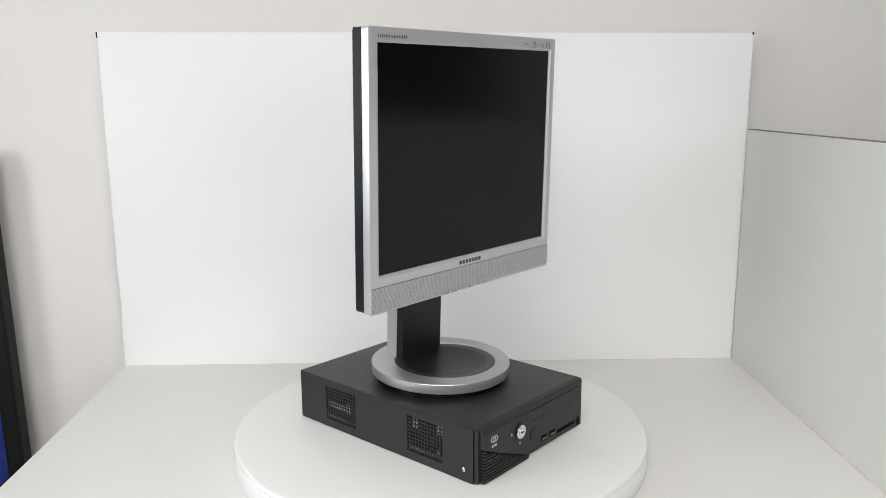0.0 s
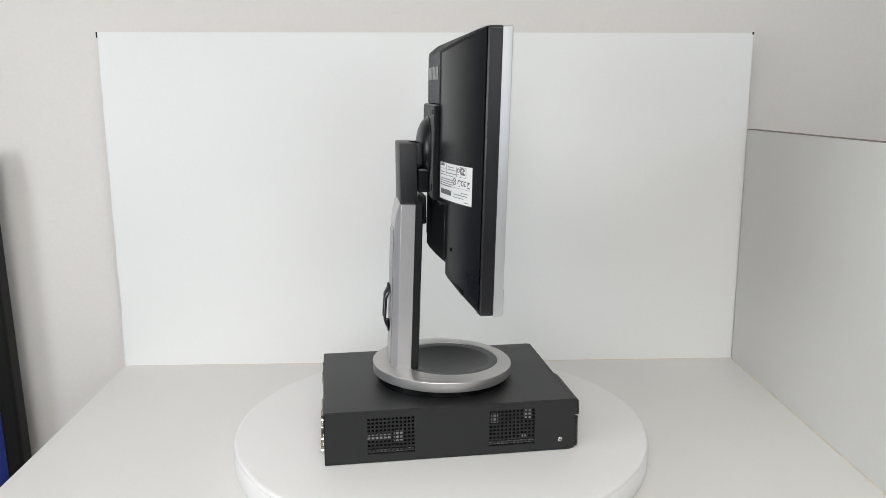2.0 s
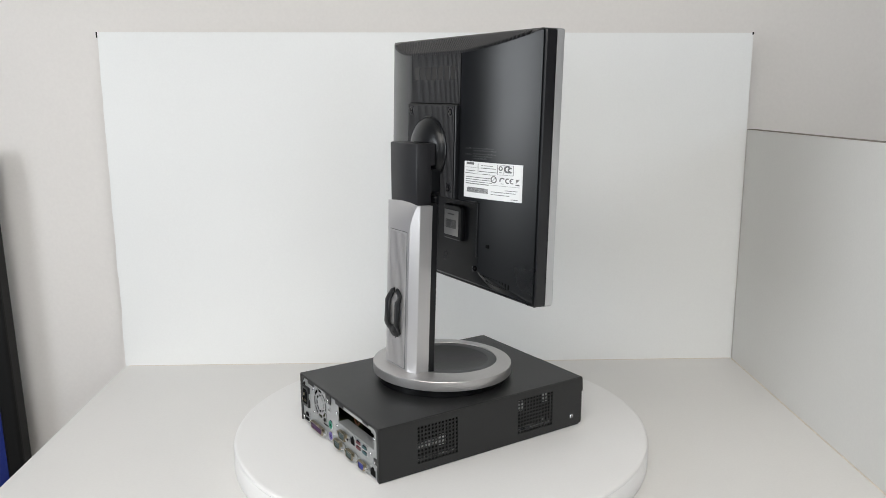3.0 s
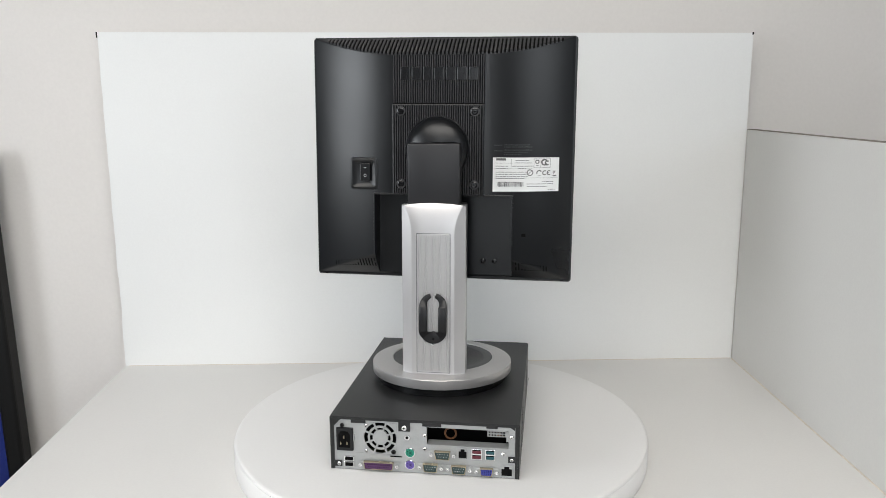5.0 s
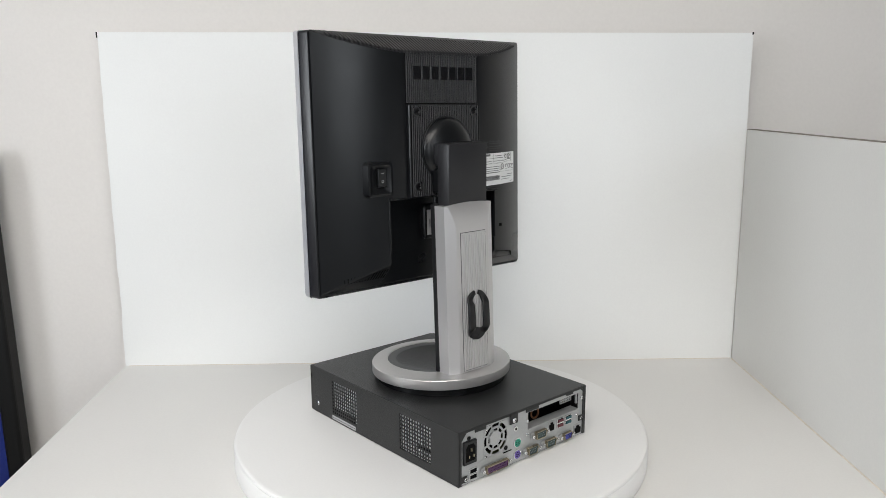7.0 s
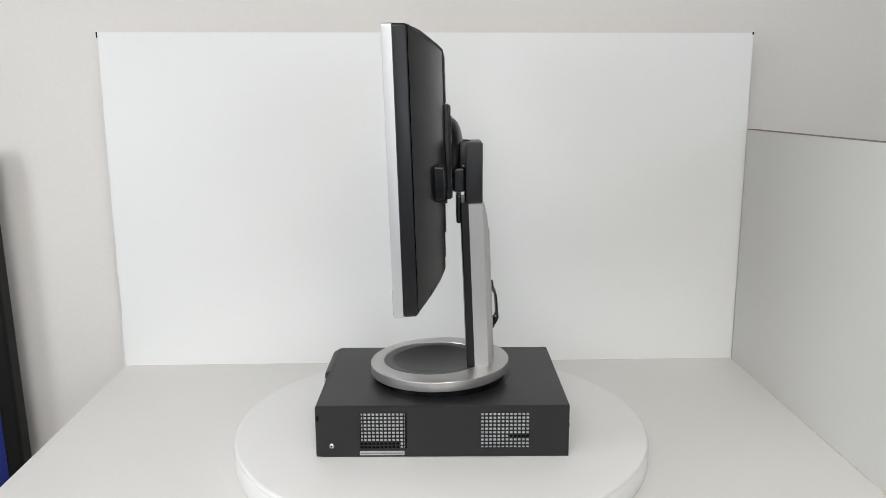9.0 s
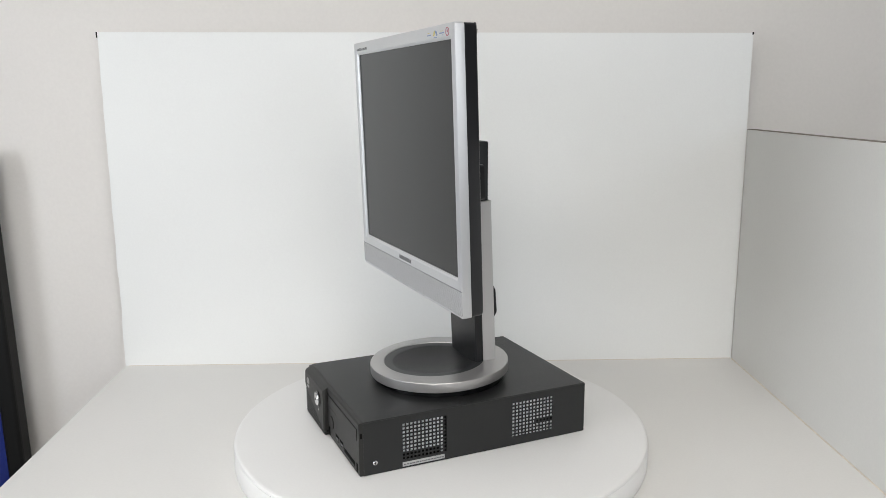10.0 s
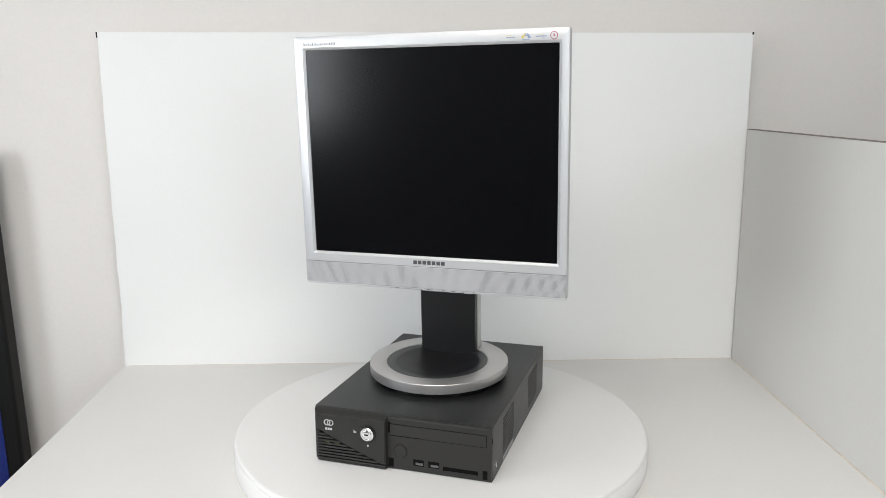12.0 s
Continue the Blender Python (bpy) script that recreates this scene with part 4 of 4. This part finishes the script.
    def line(x0, x1, z, h, gap=0.0007):
        x = x0
        while x < x1:
            w = min(0.0010 + rnd.random() * 0.0042, x1 - x)
            on_rear(bm, x, x + w, z - 0.0022, z - 0.0022 + h, 0.0008, 0.0003)
            x += w + gap
    on_rear(bm, 0.0785, 0.0915, 0.0028, 0.0058, 0.0008, 0.0003, 3)
    for z, a, b in ((0.0045, 0.104, 0.122), (0.0014, 0.104, 0.126), (-0.0030, 0.078, 0.094), (-0.0030, 0.100, 0.128), (-0.0062, 0.078, 0.094), (-0.0062, 0.108, 0.118), (-0.0110, 0.078, 0.121), (-0.0138, 0.078, 0.119), (-0.0166, 0.078, 0.121), (-0.0194, 0.078, 0.116),
                    (-0.0244, 0.082, 0.110), (-0.0270, 0.120, 0.154), (-0.0304, 0.120, 0.146), (-0.0240, 0.140, 0.156), (-0.0345, 0.148, 0.157)):
        line(a, b, z, 0.0008)
    x = 0.0800
    while x < 0.1150:
        w = 0.0004 + 0.0008 * rnd.random()
        on_rear(bm, x, x + w, -0.0322, -0.0262, 0.0008, 0.0003)
        x += w + 0.0006
    def arc(x, z, r, a0, a1, w=0.0006, n=14):
        """A thin printed arc, in short straight dashes."""
        for k in range(n):
            a = radians(a0 + (a1 - a0) * (k + 0.5) / n)
            px, pz = x + r * math.cos(a), z + r * math.sin(a)
            on_rear(bm, px - w, px + w, pz - w, pz + w, 0.0008, 0.0003)
    arc(0.1235, -0.0135, 0.0038, 0, 360, n=24)
    for k in range(6):
        on_rear(bm, 0.1212 + 0.0008 * k, 0.1220 + 0.0008 * k, -0.0155 + 0.0007 * k, -0.0147 + 0.0007 * k, 0.0008, 0.0003)
    arc(0.1358, -0.0140, 0.0032, 40, 200)
    on_rear(bm, 0.1340, 0.1376, -0.0180, -0.0174, 0.0008, 0.0003)
    arc(0.1432, -0.0138, 0.0027, 60, 300)
    arc(0.1490, -0.0138, 0.0027, 60, 300)
    on_rear(bm, 0.1462, 0.1486, -0.0141, -0.0135, 0.0008, 0.0003)
    for k in range(5):
        on_rear(bm, 0.1540 + 0.0009 * k, 0.1546 + 0.0009 * k, -0.0160 + 0.0010 * k, -0.0110, 0.0008, 0.0003)
    on_rear(bm, 0.1536, 0.1586, -0.0186, -0.0172, 0.0008, 0.0003)
    arc(0.1330, 0.0010, 0.0022, 0, 360, n=16)
    on_rear(bm, 0.1312, 0.1348, -0.0045, -0.0038, 0.0008, 0.0003)
    arc(0.1425, 0.0004, 0.0036, 30, 330, 0.0009)
    arc(0.1462, -0.0006, 0.0026, 60, 300, 0.0008)
    on_rear(bm, 0.1420, 0.1446, -0.0040, -0.0026, 0.0008, 0.0003)
    for x0, x1 in ((0.1285, 0.1289), (0.1375, 0.1379), (0.1500, 0.1504), (0.0985, 0.0988)):
        on_rear(bm, x0, x1, -0.0070, 0.0052, 0.0008, 0.0003)
    for x0, x1, z in ((0.1285, 0.1504, 0.0049), (0.1285, 0.1504, -0.0070), (0.0765, 0.1265, -0.0084), (0.0765, 0.1600, -0.0208), (0.0765, 0.1265, -0.0008)):
        on_rear(bm, x0, x1, z, z + 0.0003, 0.0008, 0.0003, 5)
    hp("print", bm, INK, lab)
    bm = bmesh.new()
    for z, a, b in ((0.0245, 0.0755, 0.087), (0.0170, 0.0755, 0.087), (0.0250, 0.089, 0.122), (0.0222, 0.089, 0.126), (0.0180, 0.089, 0.126), (0.0150, 0.089, 0.120), (0.0120, 0.089, 0.112)):
        line(a, b, z, 0.0016)
    hp("moulded_text", bm, DISH, cover)
    # mains switch in its raised surround
    sy = rear_y(-0.103, -0.015)
    x0, x1, z0, z1 = -0.1245, -0.0836, -0.0405, 0.0050
    bm = bmesh.new()
    add_loops(bm, [round_rect(x0, x1, z0, z1, 0.005, sy + 0.006), round_rect(x0 + .001, x1 - .001, z0 + .001, z1 - .001, 0.005, sy - 0.0045), round_rect(x0 + .004, x1 - .004, z0 + .004, z1 - .004, 0.004, sy - 0.0052),
                   round_rect(x0 + .0110, x1 - .0110, z0 + .009, z1 - .009, 0.002, sy - 0.0020)])
    sw = hp("switch_surround", bm, PLASTIC, cover, "raised black surround of the mains switch", smooth=True)
    hp("rocker_switch", box(-0.1090, -0.0950, sy - 0.0060, sy - 0.0015, -0.0275, -0.0035, bevel=0.0012), PLASTIC, sw)
    bm = bmesh.new()
    add_box(bm, -0.1040, -0.1000, sy - 0.0063, sy - 0.0060, -0.0098, -0.0090)
    add_loops(bm, [[(-0.1020 + r * math.cos(2 * math.pi * i / 16), y, -0.0200 + r * math.sin(2 * math.pi * i / 16)) for i in range(16)] for r, y in ((0.0020, sy - .006), (0.0020, sy - .0063), (0.0013, sy - .0063), (0.0013, sy - .006))], False, False)
    hp("switch_mark", bm, PRINT_PALE, sw)
    # recess: rim, sockets, grey sticker, lock slot, corner screws
    hp("recess_rim", box(-0.0905, 0.1015, -0.0664, -0.0600, -0.0460, -0.0436, bevel=0.0006), PLASTIC, cover)
    hp("recess_rim", box(0.0995, 0.1018, -0.0612, -0.0540, -0.1150, -0.0440, bevel=0.0006), PLASTIC, cover)
    hp("recess_rim", box(-0.0912, -0.0890, -0.0624, -0.0550, -0.1150, -0.0440, bevel=0.0006), PLASTIC, cover)
    bm = bmesh.new()
    add_loops(bm, [round_rect(-0.0150, 0.0330, -0.1080, -0.0590, 0.006, -0.0310), round_rect(-0.0150, 0.0330, -0.1080, -0.0590, 0.006, -0.0375), round_rect(-0.0130, 0.0310, -0.1060, -0.0610, 0.005, -0.0392)])
    hp("connector_housing", bm, PLASTIC, cover, "raised black housing over the sockets", smooth=True)
    st = hp("serial_sticker", box(-0.0100, 0.0250, -0.0398, -0.0393, -0.1020, -0.0670), LABEL_GREY, cover, "grey sticker in the recess")
    bm = bmesh.new()
    for k in range(12):
        add_box(bm, -0.006 + 0.0022 * k, -0.0048 + 0.0022 * k, -0.0401, -0.0397, -0.092, -0.080)
    add_box(bm, -0.001, 0.015, -0.0401, -0.0397, -0.0735, -0.0715)
    hp("print", bm, INK, st)
    for x in (0.0600, 0.0760):
        hp("audio_socket", turned(x, -0.1400, [(0.0036, -0.032), (0.0036, -0.0362), (0.0018, -0.0368), (0.0018, -0.034)], 18), PLASTIC_GLOSS, cover)
    hp("lock_slot", box(0.1130, 0.1195, rear_y(0.116, -0.1) - 0.0006, rear_y(0.116, -0.1) + 0.002, -0.1010, -0.0970), SLOT_BLACK, cover)
    for x, z in ((-0.1700, -0.1640), (0.1700, -0.1640)):
        hp("corner_screw", turned(x, z, [(0.0030, -0.027), (0.0030, -0.0290), (0.0016, -0.0292)], 14), SLOT_BLACK, cover)
    # mounting plate, dome, screws
    pl = hp("mounting_plate", box(-0.0620, 0.0620, -0.0715, -0.0645, -0.0445, 0.0770, bevel=0.0015), PLASTIC, None, "ribbed black mounting plate")
    bm = bmesh.new()
    for k in range(38):
        x = -0.0574 + 0.0031 * k
        for z0, z1 in (((-0.0430, 0.0755),) if abs(abs(x) - 0.050) > 0.0052 else ((-0.0430, -0.0358), (-0.0242, 0.0617), (0.0733, 0.0755))):
            add_column(bm, [(x - 0.0011, -0.0712), (x - 0.0009, -0.0724), (x - 0.0004, -0.0729), (x + 0.0004, -0.0729), (x + 0.0009, -0.0724), (x + 0.0011, -0.0712)], z0, z1)
    # Shade between the plate's ribs, drawn as a black sheet.
    for x0, x1 in ((-0.0600, 0.0600),):
        hp("rib_backing", box(x0, x1, -0.0718, -0.0712, -0.0425, 0.0750), SLOT_BLACK, pl)
    tagged(hp("ribbing", bm, LIT_PLASTIC, pl), "fine upright ribs", kind="stuff")
    for x in (-0.050, 0.050):
        for z in (0.0675, -0.0300):
            hp("screw_boss", turned(x, z, [(0.0066, -0.071), (0.0066, -0.0722), (0.0060, -0.0725)], 24), LIT_PLASTIC, pl)
            o = hp("plate_screw", turned(x, z, [(0.0046, -0.071), (0.0046, -0.0731), (0.0036, -0.0734), (0.0030, -0.0728)], 20), PLASTIC_GLOSS, pl)
            hp("cross_slot", box(x - .0018, x + .0018, -0.0731, -0.0726, z - .0005, z + .0005), SLOT_BLACK, o)
    prof = [(0.0438, -0.071), (0.0438, -0.0742), (0.0428, -0.0748), (0.0416, -0.0744)] + [(0.041 * math.cos(radians(a)), -0.0745 - 0.015 * math.sin(radians(a))) for a in (8, 18, 30, 42, 54, 66, 78, 86)]
    hp("swivel_dome", turned(0.0, 0.0175, prof, 56), PLASTIC, None, "glossy black swivel dome", smooth=True)

    # stand: neck, column, foot
    def sp(name, bm, mat, parent=None, label="", smooth=False):
        return part(name, moved(bm, Matrix.Translation((0, 0, -MZ))), mat, parent or mon, label, smooth)
    bm = bmesh.new()
    add_box(bm, -0.0345, 0.0345, -0.0575, -0.0345, 0.318, 0.4042, bevel=0.0022)
    add_box(bm, -0.0335, 0.0335, -0.0400, -0.0270, 0.3745, 0.4036, bevel=0.0022)
    neck = sp("neck", bm, NECK, None, "matt black sliding neck", smooth=True)
    sp("neck_hole", moved(lathe([(0.0085, 0), (0.0085, 0.0006)], 24), Matrix.Translation((0.012, -0.036, 0.4041)) @ Matrix.Diagonal((1.9, 0.75, 1, 1))), SLOT_BLACK, neck)
    bm = bmesh.new()
    add_loops(bm, [[(x, y, z) for x, z in ((-0.022, 0.372), (0.022, 0.372), (0.022, 0.402), (-0.022, 0.402))] for y in (-0.030, -0.018)])
    sp("hinge_block", bm, PLASTIC, neck)
    sp("hinge_block", box(-0.030, 0.030, -0.0340, -0.0175, 0.338, 0.370, bevel=0.003), PLASTIC, neck)
    sp("stop_plate", box(-0.033, 0.033, -0.0290, -0.0225, 0.296, 0.334, bevel=0.002), PLASTIC, neck)

    def cp(name, bm, mat, parent=None, label="", smooth=False):
        return part(name, moved(bm, LEAN), mat, parent or mon, label, smooth)
    H = 0.2335
    bm = bmesh.new()
    rows = []
    for k in range(13):
        # towards the top the rear face curves inwards and so widens across the chamfers
        z = 0.0 if k == 0 else H - 0.040 + 0.040 * (k - 1) / 11
        q = max(0.0, (z - H + 0.040) / 0.040)
        dy = 0.0060 * q * q
        fx = 0.0280 + dy * 2.05
        sect = [(-0.0425, 0.0260), (-0.0425, 0.0076), (-0.0421, 0.0070), (-fx - 0.0006, dy + 0.0002), (-fx + 0.0005, dy), (-fx / 2, dy), (0, dy), (fx / 2, dy), (fx - 0.0005, dy), (fx + 0.0006, dy + 0.0002), (0.0421, 0.0070), (0.0425, 0.0076), (0.0425, 0.0260)]
        rows.append([(x, y, z - (0.0030 * (x / 0.0425) ** 2 if k == 12 else 0)) for x, y in sect])
    add_loops(bm, rows)
    col = cp("column", bm, SILVER_WARM, None, "silver painted column of the stand", smooth=12)
    bm = bmesh.new()
    add_loops(bm, [[(-0.0415 - o, 0.0258, z), (-0.0415 - o, 0.0352 + d, z), (-0.0400 - o, 0.0366 + d, z), (0.0400 + o, 0.0366 + d, z), (0.0415 + o, 0.0352 + d, z), (0.0415 + o, 0.0258, z)] for z, o, d in ((-0.012, 0.0, 0.0), (H - 0.002, 0.0, 0.0), (H - 0.001, -0.001, -0.001))])
    cp("column_front", bm, COLUMN_BLACK, None, "black front of the column", smooth=True)
    cp("insert_groove", box(-0.0222, 0.0232, -0.0004, 0.002, 0.0058, 0.1945, bevel=0.0003), LOGO_GREY, col)
    ins = cp("ribbed_insert", box(-0.0214, 0.0224, -0.0008, 0.002, 0.0066, 0.1937, bevel=0.0003), SILVER_WARM, col, "silver ribbed insert")
    bm = bmesh.new()
    for k in range(14):
        x = -0.0198 + 0.0031 * k
        add_box(bm, x - 0.0009, x + 0.0009, -0.0018, -0.0006, 0.0085, 0.1915, bevel=0.0004, seg=1)
    tagged(cp("ribbing", bm, SILVER_WARM, ins), "fine silver ribs", kind="stuff")
    # open oval cable ring
    bm = bmesh.new()
    path = []
    cx, r, z0, z1 = 0.0008, 0.0150, 0.0655, 0.0970
    for i in range(15):
        a = radians(78 + (0 - 78) * i / 14)
        path.append((cx + r * math.cos(a), z1 + r * math.sin(a)))
    for i in range(15):
        a = radians(0 - 180 * i / 14)
        path.append((cx + r * math.cos(a), z0 + r * math.sin(a)))
    for i in range(15):
        a = radians(180 - 78 * i / 14)
        path.append((cx + r * math.cos(a), z1 + r * math.sin(a)))
    rows = []
    for i, (x, z) in enumerate(path):
        a, b = path[max(i - 1, 0)], path[min(i + 1, len(path) - 1)]
        tx, tz = b[0] - a[0], b[1] - a[1]
        l = math.hypot(tx, tz)
        nx, nz = -tz / l, tx / l
        y = -0.0038 - 0.0086 * math.sin(max(0, min(1, (z - 0.055) / 0.05)) * math.pi)
        if z < 0.058:
            y = -0.0035
        # flat strap, thin at its open ends and thickest at the foot
        h = 0.0030 + 0.0034 * min(1.0, min(i, len(path) - 1 - i) / 20) + 0.0026 * max(0.0, min(1.0, (0.062 - z) / 0.014))
        rows.append([(x + nx * (o * h + 0.0034 - h), y + d, z + nz * (o * h + 0.0034 - h)) for o, d in ((-1, -0.0010), (-0.86, -0.0015), (0.86, -0.0015), (1, -0.0010), (1, 0.0014), (-1, 0.0014))])
    add_loops(bm, rows)
    ring = cp("cable_ring", bm, COLUMN_BLACK, col, "open oval black cable ring", smooth=50)
    cp("ring_clip", box(-0.0065, 0.0080, -0.0040, -0.0005, 0.0475, 0.0570, bevel=0.001), PLASTIC, ring)
    cp("ring_screw", turned(0.0008, 0.0535, [(0.0022, -0.004), (0.0022, -0.0048), (0.0012, -0.005)], 12), PLASTIC_GLOSS, ring)
    cp("column_screw", turned(0.0004, 0.0455, [(0.0018, -0.0015), (0.0018, -0.0023), (0.0009, -0.0024), (0.0009, -0.0016)], 14), CHROME, col)
    # foot: black underside, silver ring, dark dish
    ox, oy = 0.0018, 0.0015
    sp("foot_underside", lathe([(0.0905, 0.0718), (0.0925, 0.0726), (0.0925, 0.0845)], 96, ox, oy), FOOT_BLACK, None, "matt black underside of the foot", smooth=True)
    n = 120
    bm = bmesh.new()
    def ringp(r, z, sh):
        """A circle of the foot, which tips forward a little."""
        return [(ox + r * math.cos(2 * math.pi * i / n), oy + sh + r * math.sin(2 * math.pi * i / n), z - 0.0275 * (sh + r * math.sin(2 * math.pi * i / n))) for i in range(n)]
    add_loops(bm, [ringp(0.0900, 0.0812, 0), ringp(0.0974, 0.0810, 0), ringp(0.0982, 0.0814, 0), ringp(0.0985, 0.0822, 0), ringp(0.0985, 0.0938, 0), ringp(0.0980, 0.0945, 0), ringp(0.0905, 0.0954, 0.0008), ringp(0.0735, 0.0966, 0.0072), ringp(0.0718, 0.0964, 0.008), ringp(0.0712, 0.0950, 0.008)], False, False)
    sp("foot_ring", bm, FOOT_SILVER, None, "silver painted round foot ring", smooth=24)
    bm = bmesh.new()
    add_loops(bm, [ringp(0.0718, 0.0935, 0.008), ringp(0.0712, 0.0952, 0.008), ringp(0.0690, 0.0954, 0.008), ringp(0.0600, 0.0950, 0.008), ringp(0.0586, 0.0946, 0.008)], False, False)
    sp("dish_rim", bm, DISH, None, "smooth dark grey rim round the dish", smooth=True)
    bm = bmesh.new()
    add_loops(bm, [ringp(r, 0.0948 - 0.0085 * (1 - (r / 0.0592) ** 2), 0.008) for r in (0.0592, 0.0575, 0.055, 0.050, 0.044, 0.037, 0.029, 0.020, 0.011, 0.001)], False, True)
    sp("foot_dish", bm, COLUMN_BLACK, None, "black shallow dish of the foot", smooth=True)
    return mon


room()
photo_set()
turntable = make_turntable()
computer = make_computer()
monitor = make_monitor()
monitor.location = (0, 0, MZ)


def motions():
    for thing, z in ((turntable, 0.0), (computer, 0.0), (monitor, MZ)):
        walk(thing, [(i * 0.5, pose(0, 0, z, 0, 0, spin(i * 0.5))) for i in range(25)])


motions()
